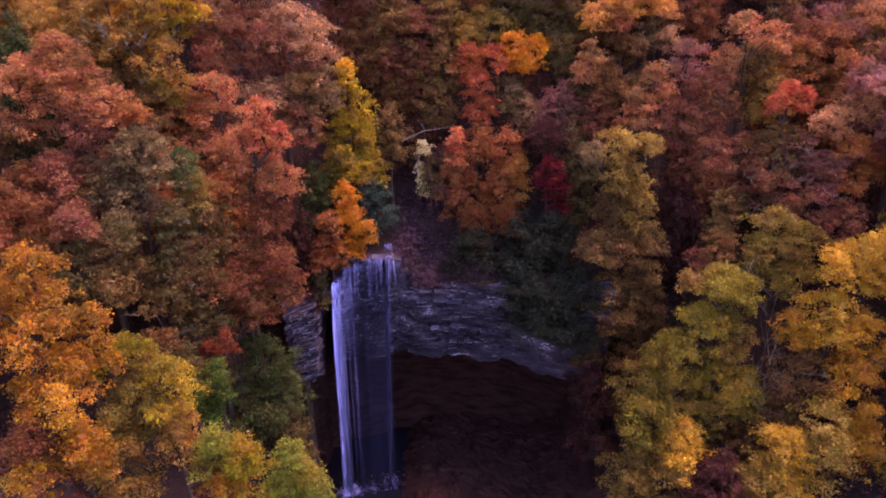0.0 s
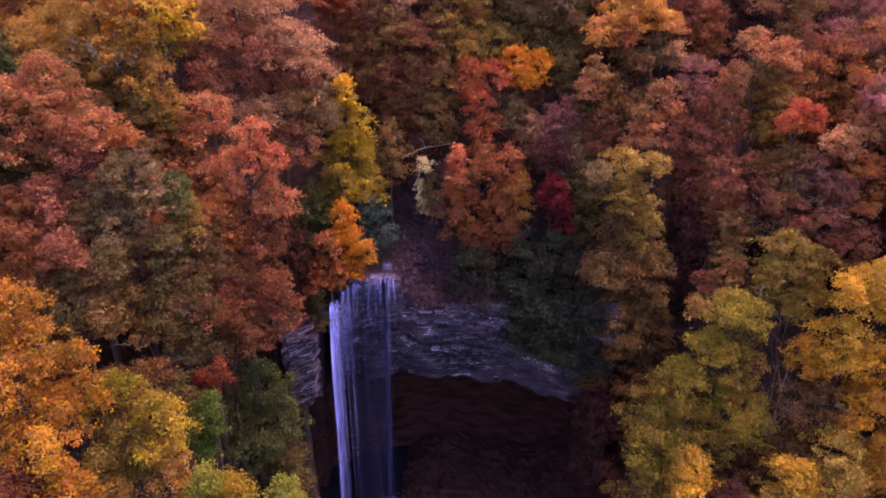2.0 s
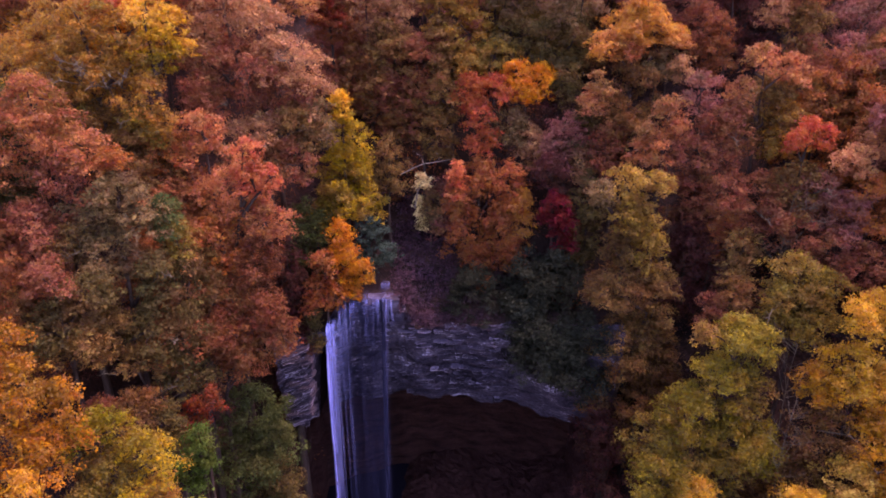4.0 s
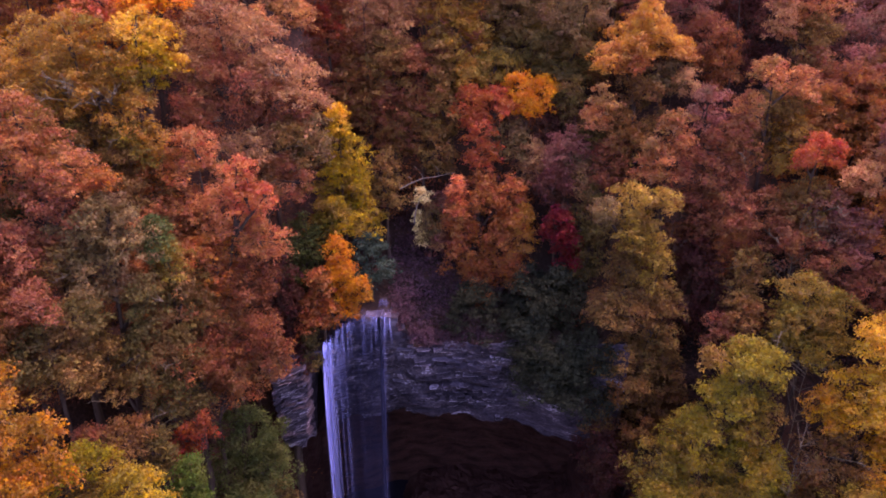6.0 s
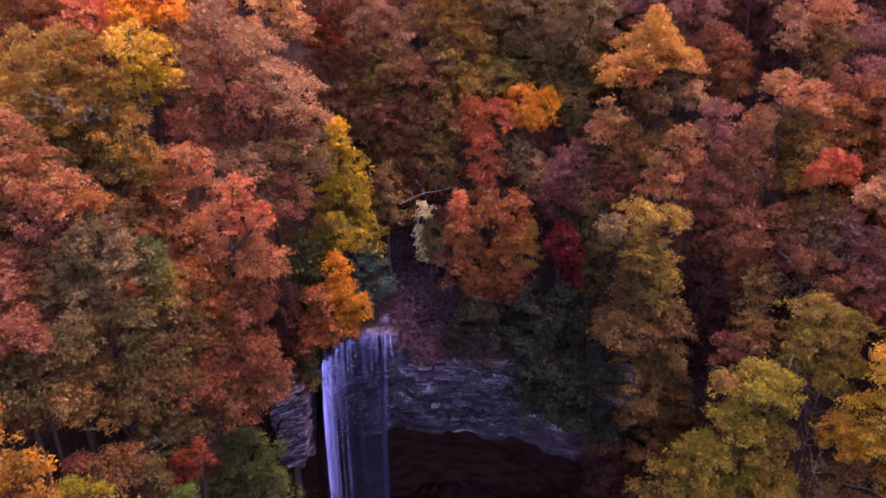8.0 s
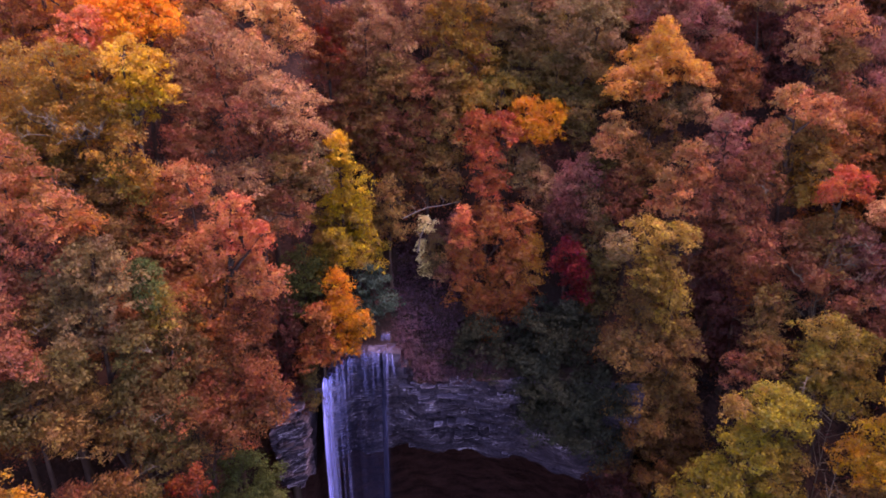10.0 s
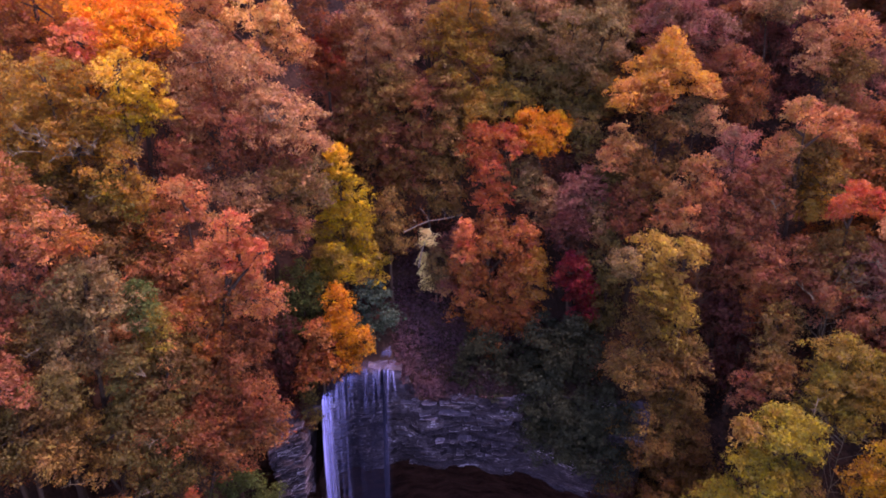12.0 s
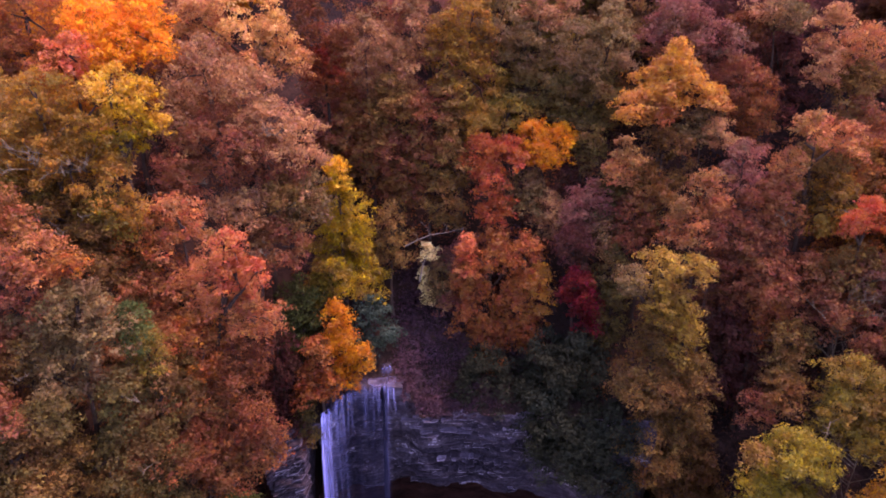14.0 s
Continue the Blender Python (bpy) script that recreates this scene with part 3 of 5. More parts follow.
def build_pool():
    xs, ys = np.arange(-20, 2.1, 0.8), np.arange(36, 74.1, 0.8)
    gx, gy = np.meshgrid(xs, ys, indexing="ij")
    co = np.stack([gx, gy, np.full_like(gx, POOL_Z)], -1).reshape(-1, 3)
    return tagged(new("water", mesh_arrays("water", co, grid_faces(len(xs), len(ys))[:, ::-1], POOL, True)), "dark plunge pool at the foot of the falls", "pool", kind="structure")


def build_cave_floor():
    xs, ys = np.arange(-7.5, 15.1, 0.5), np.arange(54, 74.1, 0.5)
    gx, gy = np.meshgrid(xs, ys, indexing="ij")
    rng = np.random.default_rng(12)
    gx, gy = gx + rng.normal(size=gx.shape) * 0.12, gy + rng.normal(size=gx.shape) * 0.12
    gz = lower_land(gx, gy) + 0.15 + 0.16 * rng.normal(size=gx.shape)
    co = np.stack([gx, gy, gz], -1).reshape(-1, 3)
    return tagged(new("cave_floor", mesh_arrays("cave_floor", co, grid_faces(len(xs), len(ys))[:, ::-1], SHADED_CAVE_ROCK)), "shale rubble under the overhang, shade in its colour", "floor", kind="structure")


ground = build_ground()
cliff = build_cliff()
cave_wall = build_cave_wall()
pool = build_pool()
cave_floor = build_cave_floor()


# ---- loose slabs of the cliff's layers ----
def slab_mesh(rng, material):
    """A flat broken stone, one metre each way, with an uneven outline."""
    n = 8
    th = np.sort(np.linspace(0, math.tau, n, endpoint=False) + rng.normal(size=n) * 0.22)
    sq = 0.5 / np.maximum(np.abs(np.cos(th)), np.abs(np.sin(th)))
    r = sq * (0.74 + 0.34 * rng.random(n))
    low = np.stack([r * np.cos(th), r * np.sin(th), np.full(n, -0.5)], 1)
    high = np.stack([r * np.cos(th) * 0.93, r * np.sin(th) * 0.93, 0.5 + 0.16 * rng.normal(size=n)], 1)
    co = np.concatenate([low, high, [[0, 0, -0.5]], [[0, 0, 0.52]]])
    fa = []
    for k in range(n):
        j = (k + 1) % n
        fa += [(k, j, n + j), (k, n + j, n + k), (j, k, 2 * n), (n + k, n + j, 2 * n + 1)]
    return mesh_arrays("slab", co, fa, material)


def build_slabs():
    rng = np.random.default_rng(31)
    kinds = [slab_mesh(rng, PALE_ROCK if i % 4 == 0 else ROCK) for i in range(8)]

    def slab(parent, x, y, z, w, d, h, tilt=0.0):
        ob = part("rock_slab", kinds[1 + rng.integers(3) if tilt else rng.integers(8) if z < 20.2 or rng.random() < 0.4 else 4 * rng.integers(2)], parent)
        ob.matrix_basis = Matrix.LocRotScale((x, y, z), Euler((rng.normal() * 0.03, rng.normal() * 0.035 + tilt, rng.normal() * 0.09)), (w, d, h))

    z = 12.2
    while z < 22.2:
        h = rng.choice([0.04, 0.05, 0.07, 0.11])
        x = -12.6 + rng.uniform(0, 2)
        while x < 7.0:
            w = rng.uniform(0.4, 1.9)
            xm = x + w / 2
            chance = 0.16 + 0.34 * (z > 18.6) * (xm > -4.4) + 0.3 * (z > 20.8)
            dz = 0.012 * (xm - 1) ** 2
            if arch_under(xm) + 0.3 < z - dz and z + h < float(upper_land(xm, LIP_Y)) + 0.2 and rng.random() < chance:
                q = (z - dz - float(arch_under(xm))) / max(0.5, float(upper_land(xm, LIP_Y)) - float(arch_under(xm)))
                deep = 2.2 * (1 - q) ** 2 + 0.5 * math.exp(-((q - 0.45) / 0.12) ** 2)
                slab(cliff, xm, float(cliff_front(xm)) + 0.52 + deep + rng.normal() * 0.07, z + h / 2 - dz, w, rng.uniform(0.8, 1.2), h)
            x += w + rng.uniform(0.0, 0.6)
        z += h + rng.uniform(0.12, 0.32)
    for k in range(16):
        xm = -1.2 + 6.0 * k / 15 + rng.normal() * 0.15
        slab(cliff, xm, float(cliff_front(xm)) + 0.95, 17.05 - 0.012 * (xm - 1) ** 2 + rng.normal() * 0.06, rng.uniform(0.35, 1.1), rng.uniform(0.9, 1.3), rng.choice([0.07, 0.11, 0.16]))
    for k in range(34):
        xm = rng.uniform(-5.2, 5.0)
        slab(cliff, xm, float(cliff_front(xm)) + 1.5, rng.uniform(14.6, 16.7), rng.uniform(0.3, 0.9), 1.2, rng.uniform(0.05, 0.16), rng.uniform(-0.5, 0.45))
    buttress = tagged(new("rock_buttress"), "layered grey limestone buttress beside the falls", "rock", kind="structure")
    z = 11.6
    while z < 22.0:
        h = rng.choice([0.05, 0.07, 0.09, 0.13, 0.18, 0.26])
        x = -15.7 + rng.uniform(0, 0.7)
        while x < -13.1:
            w = rng.uniform(0.3, 1.5)
            zz = z + 0.30 * (x + w / 2 + 14)
            inside = 12.3 + 0.9 * max(0.0, -14.2 - x) < zz < 21.3 and x + w / 2 < -13.2 - 0.10 * max(0.0, 17.0 - zz)
            if inside and rng.random() < 0.9:
                slab(buttress, x + w / 2, 58.1 + 0.25 * (x + 14) + rng.normal() * 0.10 + 0.15 * math.sin(2.1 * zz), zz + h / 2, w * 1.15, rng.uniform(1.6, 2.2), h * rng.uniform(0.9, 1.3), -0.28 + rng.normal() * 0.05)
            x += w
        z += h


def plain_water(me, body=1.0):
    me.attributes.new("body", "FLOAT", "POINT").data.foreach_set("value", np.full(len(me.vertices), body, dtype=np.float32))
    return me


def thread(rng, x0, y0, z0, z1, width, throw, drift, full, tail, material, across=5):
    """A curved thread of falling water from the lip down to z1: it bends over the sill, spreads, and thins out as it falls."""
    drop = np.concatenate([[0, 0.05], (z0 - z1) * np.linspace(0.02, 1, 20) ** 1.5])
    s = drop / drop[-1]
    y = y0 - throw * np.minimum(1, np.sqrt(drop / 4.0)) - 0.02 * drop
    y[0] += 0.6
    x = x0 + drift * s + 0.05 * np.sin(6 * s + x0 * 9) * s
    w = width * (0.55 + 0.6 * np.sqrt(s)) * (1 + 0.12 * np.sin(11 * s + x0 * 5))
    a = np.concatenate([np.linspace(-1, 1, across), np.linspace(1, -1, across)])
    back = np.concatenate([np.zeros(across), np.ones(across)])
    co = np.stack([x[:, None] + a * w[:, None] / 2, y[:, None] - 0.10 * width * (1 - a * a) * (1 - back) + 0.06 * back, np.repeat((z0 - drop)[:, None], 2 * across, 1)], -1).reshape(-1, 3)
    me = mesh_arrays("strand", co, grid_faces(len(drop), 2 * across, True), material, True)
    body = (1 - np.abs(a) ** 2)[None, :] * (full + (tail - full) * s ** 0.45)[:, None]
    body[:2] *= 0.45
    me.attributes.new("body", "FLOAT", "POINT").data.foreach_set("value", body.astype(np.float32).ravel())
    return me


LIP_LINE = ((-11.7, -11.1, -10.55, -10.25, -9.5, -8.0, -6.4, -4.9), (22.9, 23.2, 23.45, 24.4, 25.1, 25.35, 25.5, 25.55))


def build_waterfall():
    rng = np.random.default_rng(7)
    fall = tagged(new("waterfall"), "tall white waterfall pouring over a rock lip into a pool", "waterfall")

    def strand(x, z1, width, throw, drift, full, tail, material=THREAD):
        z0 = float(np.interp(x, LIP_LINE[0], LIP_LINE[1])) + rng.normal() * 0.12
        part("strand", thread(rng, x, 59.75 + 0.10 * (x + 12) + rng.normal() * 0.12, z0, z1, width, throw, drift, full, tail, material), fall)

    for k in range(13):
        x = -11.5 + 0.85 * (k / 12) ** 1.5 + rng.normal() * 0.05
        strand(x, POOL_Z, rng.uniform(0.20, 0.42), rng.uniform(0.5, 0.9), 0.05 + 0.08 * rng.normal(), 1.8 - 1.5 * k / 12, 0.13 - 0.11 * k / 12)
    for k in range(3):
        strand(-11.35 + 0.16 * k + rng.normal() * 0.05, POOL_Z, rng.uniform(0.6, 0.95), rng.uniform(0.4, 0.7), 0.1, 0.28 - 0.06 * k, 0.24 - 0.05 * k, VEIL)
    for k in range(9):
        x = -10.6 + 0.13 * k + rng.normal() * 0.05
        strand(x, POOL_Z if k % 4 == 0 else rng.uniform(12, 20), rng.uniform(0.2, 0.45), rng.uniform(0.4, 0.7), 0.1, 0.32, 0.0)
    for k in range(40):
        x = -9.9 + 4.95 * k / 39 + rng.normal() * 0.13
        strand(x, 25.2 - rng.uniform(0.9, 3.0) - (rng.random() < 0.2) * rng.uniform(1, 4), rng.uniform(0.10, 0.26), 0.35, rng.normal() * 0.1, rng.uniform(0.15, 0.75), 0.0)
    for k in range(3):
        strand(-6.05 + 0.14 * k, POOL_Z, rng.uniform(0.35, 0.6), 0.4, -0.25, 0.07, 0.11, VEIL)
    for k in range(3):
        strand(-6.0 + 0.2 * k, rng.uniform(2, 12), rng.uniform(0.15, 0.3), 0.4, -0.2, 0.35, 0.0)
    for k in range(7):
        strand(-9.6 + 0.6 * k, POOL_Z, rng.uniform(1.2, 2.0), 0.25, -0.1, 0.5, 0.5, SHEER)
    lip = list(zip(*LIP_LINE))
    co = []
    for x, z in lip:
        y = 59.75 + 0.1 * (x + 12)
        co += [(x, y - 0.02, z - 0.10), (x, y + 0.25, z + 0.03), (x, y + 1.1, z + 0.10), (x, 61.9, z + 0.12)]
    part("crest", plain_water(mesh_arrays("crest", np.array(co), grid_faces(len(lip), 4), VEIL, True), 0.3), fall, "smooth white water sliding over the lip")
    for k in range(3):
        part("cascade", thread(rng, -6.15 + 0.28 * k, 62.6, 26.1 + 0.06 * k, 25.3 + 0.1 * k, 0.5, 0.3, 0, 0.22, 0.05, THREAD), fall, "small white step of the creek above the lip")
    spots = np.array([(-11.4, 58.6), (-11.2, 58.9), (-10.4, 59.0), (-8.6, 59.6), (-6.3, 60.2), (-6.3, 60.0)])
    pick = spots[rng.integers(len(spots), size=3200)]
    co = np.stack([pick[:, 0] + rng.normal(size=3200) * 0.45, pick[:, 1] + rng.normal(size=3200) * 0.35, POOL_Z + np.abs(rng.normal(size=3200)) * np.where(pick[:, 0] > -7.5, 0.75, 0.5)], 1)
    nn = rng.normal(size=co.shape)
    nn /= np.linalg.norm(nn, axis=1)[:, None]
    co, fa = leaf_cards(rng, co, nn, np.full(len(co), 0.11))
    tagged(part("spray", plain_water(mesh_arrays("spray", co, fa, FOAM)), fall, "white spray at the foot of the falls"), kind="stuff")
    return fall


waterfall = build_waterfall()


def build_ledge():
    """The rock sill that the falls run over, with the steps behind it."""
    rng = np.random.default_rng(5)
    ob = tagged(new("rock_ledge"), "wet dark rock ledge under the lip of the falls", "rock", kind="structure")
    kind = [slab_mesh(rng, WET_ROCK) for _ in range(4)]
    for x, z, w in ((-11.3, 21.9, 1.5), (-10.6, 22.7, 1.6), (-9.6, 24.3, 1.8), (-8.2, 24.6, 2.0), (-6.6, 24.7, 2.0), (-5.0, 24.7, 1.8), (-10.0, 23.2, 2.0), (-8.4, 23.4, 2.2), (-6.4, 23.4, 2.4), (-4.6, 23.5, 1.6)):
        s = part("rock_slab", kind[rng.integers(4)], ob)
        s.matrix_basis = Matrix.LocRotScale((x, 61.4 + 0.05 * (x + 12), z), Euler((0, 0, rng.normal() * 0.1)), (w, 2.4, 1.3))


build_ledge()


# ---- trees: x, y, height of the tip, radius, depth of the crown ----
# Shade between the crowns is painted in by this oak's dark leaves.
tree("tree", "red brown oak with the shade of a gap in its colour", 24.3, 62.0, 36.4, 4.1, 13.4, "shade_brown", "round")
tree("bush", "dark green hemlock thicket hanging over the cliff", 8.6, 62.9, 30.6, 4.6, 12.2, "pine", "bush", category="bush", seat=19.0)
tree("bush", "dark green hemlock beside the cliff", 11.1, 61.6, 30.5, 4.7, 11.4, "pine", "bush", category="bush", seat=15.0)
tree("bush", "low dark green hemlock on the cliff edge", 3.1, 62.8, 28.6, 3.3, 5.9, "pine", "bush", category="bush")
tree("tree", "dark green tree beside the falls", -13.3, 63.2, 35.5, 2.4, 8.9, "green", "column")
tree("tree", "blue green hemlock over the creek", -7.0, 63.4, 33.3, 2.2, 5.4, "spruce", "round")
tree("tree", "small brown olive tree over the ravine", -5.6, 68.1, 40.4, 2.2, 6.5, "hazel", "round")
# Fills a shaded gap with a tree whose colour stands for the shade.
tree("tree", "brown filler tree behind a red maple, coloured as shade", -15.0, 60.4, 33.3, 2.0, 11.0, "shade_brown", "column", seat=21.0)
tree("tree", "dark green tree among red oaks", -33.1, 51.5, 49.8, 2.0, 12.8, "green", "column")
tree("tree", "rose brown oak on the upper slope", 36.9, 63.9, 48.5, 4.4, 15.7, "coral", "round")
tree("tree", "brown oak on the near slope", -34.4, 48.1, 43.9, 4.7, 14.0, "brown", "round")
tree("tree", "rusty oak on the near slope", -31.7, 41.8, 39.4, 4.3, 12.8, "russet", "round")
tree("tree", "bronze oak on the upper slope", -31.5, 57.5, 53.4, 4.7, 12.5, "bronze", "round")
tree("tree", "dark red oak on the upper slope", -24.8, 74.0, 59.9, 5.5, 13.3, "rust", "round")
tree("tree", "orange maple on the ridge", -32.0, 70.9, 60.2, 5.2, 12.5, "orange", "round")
tree("tree", "rusty oak on the ridge", -37.4, 67.5, 59.7, 4.9, 14.8, "rust", "round")
tree("tree", "mauve oak high on the hillside", -2.1, 82.1, 60.7, 6.2, 15.0, "mauve", "round")
tree("tree", "dim mauve oak up the ravine", -11.1, 80.0, 55.2, 4.0, 15.2, "mauve", "round")
tree("tree", "olive oak high on the hillside", 10.5, 83.4, 60.7, 6.4, 15.2, "olive", "round")
tree("tree", "brown oak high on the hillside", 18.6, 81.6, 60.2, 5.7, 15.0, "brown", "round")
# The dark leaf colour of these two stands for a gap's shade.
tree("tree", "red brown oak high on the hillside, shade in its colour", 27.5, 79.8, 59.7, 5.0, 12.2, "shade_brown", "round")
tree("tree", "brown oak high on the hillside, shade in its colour", 33.5, 78.7, 59.2, 4.4, 12.1, "shade_brown", "round")
tree("tree", "small mauve maple over the bank", 1.1, 67.7, 36.8, 2.4, 7.2, "mauve", "round")
tree("tree", "rusty rose maple behind oaks", -21.7, 53.2, 40.0, 5.8, 17.4, "rose", "round")
tree("tree", "brown oak on the slope", -25.1, 55.4, 45.0, 4.9, 16.0, "brown", "round")
tree("tree", "dim grey brown oak", 28.5, 45.8, 20.1, 3.5, 12.0, "brown", "round")
# Dark leaves here carry the shade of a gap in their colour.
tree("tree", "brown oak low in the gorge, shade in its colour", 23.6, 42.6, 15.9, 2.9, 10.7, "shade_brown", "round")
tree("tree", "dim olive oak low on the slope", 38.2, 38.3, 19.6, 3.5, 11.4, "olive", "round")
tree("tree", "rose brown oak at the edge of the slope", 42.4, 64.1, 51.4, 4.9, 17.8, "rose", "round")
tree("tree", "mauve oak on the upper slope", 41.0, 70.7, 55.0, 5.2, 15.4, "mauve", "round")
tree("bush", "dark green hemlock hanging down the cliff", 9.2, 59.6, 26.7, 4.0, 7.8, "pine", "bush", category="bush", seat=16.0)
tree("bush", "dark green hemlock low beside the cliff", 11.7, 58.1, 25.1, 3.9, 7.2, "pine", "bush", category="bush", seat=13.0)
tree("bush", "dark green hemlock at the top of the cliff", 7.4, 61.3, 27.0, 3.0, 6.9, "pine", "bush", category="bush")
tree("bush", "dark green shrub clinging to the rock beside the falls", -12.7, 59.3, 25.4, 1.3, 4.6, "moss", "bush", category="bush")
tree("bush", "dim brown shrub on the rock beside the falls", -13.6, 58.8, 23.6, 1.2, 3.4, "shade_brown", "bush", category="bush")
for shrub_x, shrub_top, shrub_wide in ((-4.2, 25.4, 1.0), (-3.0, 24.2, 0.9), (-1.5, 23.9, 1.1), (0.1, 23.8, 0.9), (1.8, 23.7, 1.2), (3.6, 23.6, 1.1)):
    tree("bush", "dark brown shrub with roots hanging over the cliff edge", shrub_x, 61.4, shrub_top - 0.2, shrub_wide, 1.7, "plum", "bush", category="bush")
tree("bush", "dark green hemlock at the end of the cliff", 13.6, 57.3, 26.4, 3.4, 9.4, "pine", "bush", category="bush", seat=12.0)

# ---- the crowns that stand out: each a list of boughs as x, y, height of the tip, radius, depth, colour ----
# Orange leaves, made brighter to put the sun on this crown into colour.
forest_tree("tall orange maple on the upper slope, brightened as if sunlit", [(-26.0, 61.2, 57.9, 2.3, 4.0, "flame"), (-22.5, 61.3, 58.3, 2.5, 4.9, "flame"), (-23.7, 59.7, 56.5, 2.3, 3.3, "flame"), (-21.4, 60.3, 56.1, 1.4, 2.6, "flame")])
forest_tree("coral red maple crown beside an orange maple", [(-26.3, 58.3, 55.6, 1.5, 3.1, "salmon"), (-27.8, 58.3, 54.1, 1.5, 2.4, "coral")])
forest_tree("dull red maple on the upper slope", [(-30.5, 61.5, 58.7, 2.8, 4.5, "coral"), (-31.3, 60.2, 55.7, 2.2, 3.4, "russet")])
forest_tree("bright yellow birch crown on the slope", [(-22.6, 55.9, 53.7, 1.6, 2.5, "honey"), (-21.3, 56.2, 52.8, 1.4, 2.3, "honey"), (-22.2, 55.9, 51.5, 1.6, 2.8, "sunny"), (-22.3, 55.7, 49.7, 1.3, 2.3, "yellow"), (-20.5, 56.6, 50.3, 1.1, 1.5, "honey"), (-23.8, 55.4, 49.9, 1.5, 3.6, "bronze")], limbs=5)
forest_tree("broad oak with bronze and olive leaves and bare grey boughs", [(-22.8, 54.2, 48.3, 1.7, 5.5, "bronze"), (-27.4, 55.3, 53.6, 2.4, 4.0, "bronze"), (-24.6, 55.7, 52.5, 2.2, 4.1, "bronze"), (-28.6, 54.3, 50.4, 2.5, 4.3, "bronze"), (-25.6, 54.7, 49.6, 2.2, 4.0, "bronze"), (-27.6, 54.5, 46.1, 3.2, 4.5, "hazel")], bare=18)
forest_tree("olive oak with yellow green leaves", [(-23.6, 53.5, 45.6, 1.8, 3.4, "olive"), (-29.5, 53.5, 47.4, 1.8, 3.9, "olive"), (-24.5, 52.4, 44.0, 1.7, 2.6, "hazel")])
# The sun on the top boughs is painted by their lighter leaves.
forest_tree("tall oak with tan leaves and orange tips coloured as sunlit", [(-16.7, 67.5, 58.6, 2.8, 4.4, "sunlit"), (-14.3, 67.3, 56.7, 1.6, 3.7, "sunlit"), (-12.9, 67.8, 54.0, 1.5, 2.5, "tan"), (-15.4, 66.0, 54.0, 1.9, 2.8, "tan"), (-20.1, 66.2, 58.0, 2.2, 3.7, "tan")], limbs=10)
forest_tree("large oak with dull mauve brown leaves", [(-18.6, 61.5, 55.2, 2.9, 5.0, "heather"), (-15.8, 63.6, 52.9, 3.1, 5.3, "heather"), (-12.2, 63.1, 49.3, 2.1, 4.4, "heather"), (-17.7, 61.2, 50.4, 3.2, 5.8, "umber"), (-14.5, 62.0, 47.9, 2.7, 5.0, "umber"), (-20.7, 61.0, 51.3, 1.8, 5.0, "heather"), (-20.6, 59.0, 47.6, 2.0, 4.2, "umber"), (-12.4, 62.3, 45.0, 1.8, 4.2, "heather"), (-14.6, 61.0, 50.4, 2.2, 4.4, "heather")], bare=5, dense=0.9)
forest_tree("grey olive oak on the slope above a red maple", [(-11.7, 62.0, 45.2, 1.9, 4.5, "sage"), (-13.4, 61.3, 44.7, 2.5, 4.4, "hazel"), (-16.5, 60.2, 44.1, 3.2, 5.7, "heather"), (-20.1, 59.6, 46.3, 2.0, 2.6, "umber"), (-14.2, 59.8, 41.9, 2.4, 4.4, "umber")], bare=4)
forest_tree("dark red maple on the upper slope", [(-11.5, 71.3, 58.7, 2.5, 5.2, "rust"), (-10.5, 72.4, 54.7, 2.5, 5.8, "russet"), (-11.6, 71.0, 53.9, 1.9, 3.8, "brick")])
forest_tree("brown oak on the shoulder of the hill", [(-7.9, 72.6, 56.6, 3.0, 6.7, "heather"), (-9.3, 73.0, 50.2, 2.7, 7.8, "umber"), (-5.5, 71.4, 51.4, 2.6, 6.4, "hazel"), (-9.4, 71.6, 48.9, 2.1, 8.4, "brown"), (-5.6, 71.3, 46.6, 2.4, 7.1, "umber")])
forest_tree("purple brown ash on the upper slope", [(22.7, 72.9, 56.8, 3.5, 6.9, "mauve"), (20.0, 73.6, 58.2, 3.0, 4.5, "mauve"), (25.2, 70.3, 53.0, 2.5, 5.2, "umber")])
forest_tree("rusty orange oak on the upper slope", [(26.8, 74.2, 56.5, 2.2, 3.0, "rust"), (26.8, 69.1, 52.1, 2.0, 7.2, "russet")])
forest_tree("grey green oak at the edge of a dark gap", [(30.5, 73.2, 57.4, 2.3, 2.8, "sage"), (29.0, 74.1, 58.5, 2.0, 3.3, "heather")])
forest_tree("golden orange hickory with a pointed crown", [(19.1, 68.7, 54.6, 4.2, 5.8, "copper", "cone"), (22.3, 67.3, 50.8, 1.4, 2.3, "copper"), (15.7, 67.2, 50.6, 2.2, 2.9, "copper"), (17.4, 66.8, 49.4, 1.9, 1.8, "ember")])
forest_tree("orange brown oak below a golden hickory", [(14.5, 65.1, 46.9, 1.6, 4.6, "peach"), (18.1, 66.5, 47.5, 2.8, 5.4, "brown"), (17.7, 65.3, 43.6, 2.5, 5.8, "brown"), (15.8, 65.0, 42.3, 2.2, 5.4, "umber")])
forest_tree("grey green ash beside a golden hickory", [(21.3, 67.9, 49.0, 1.8, 3.5, "sage"), (22.7, 66.9, 48.2, 1.7, 2.8, "heather")])
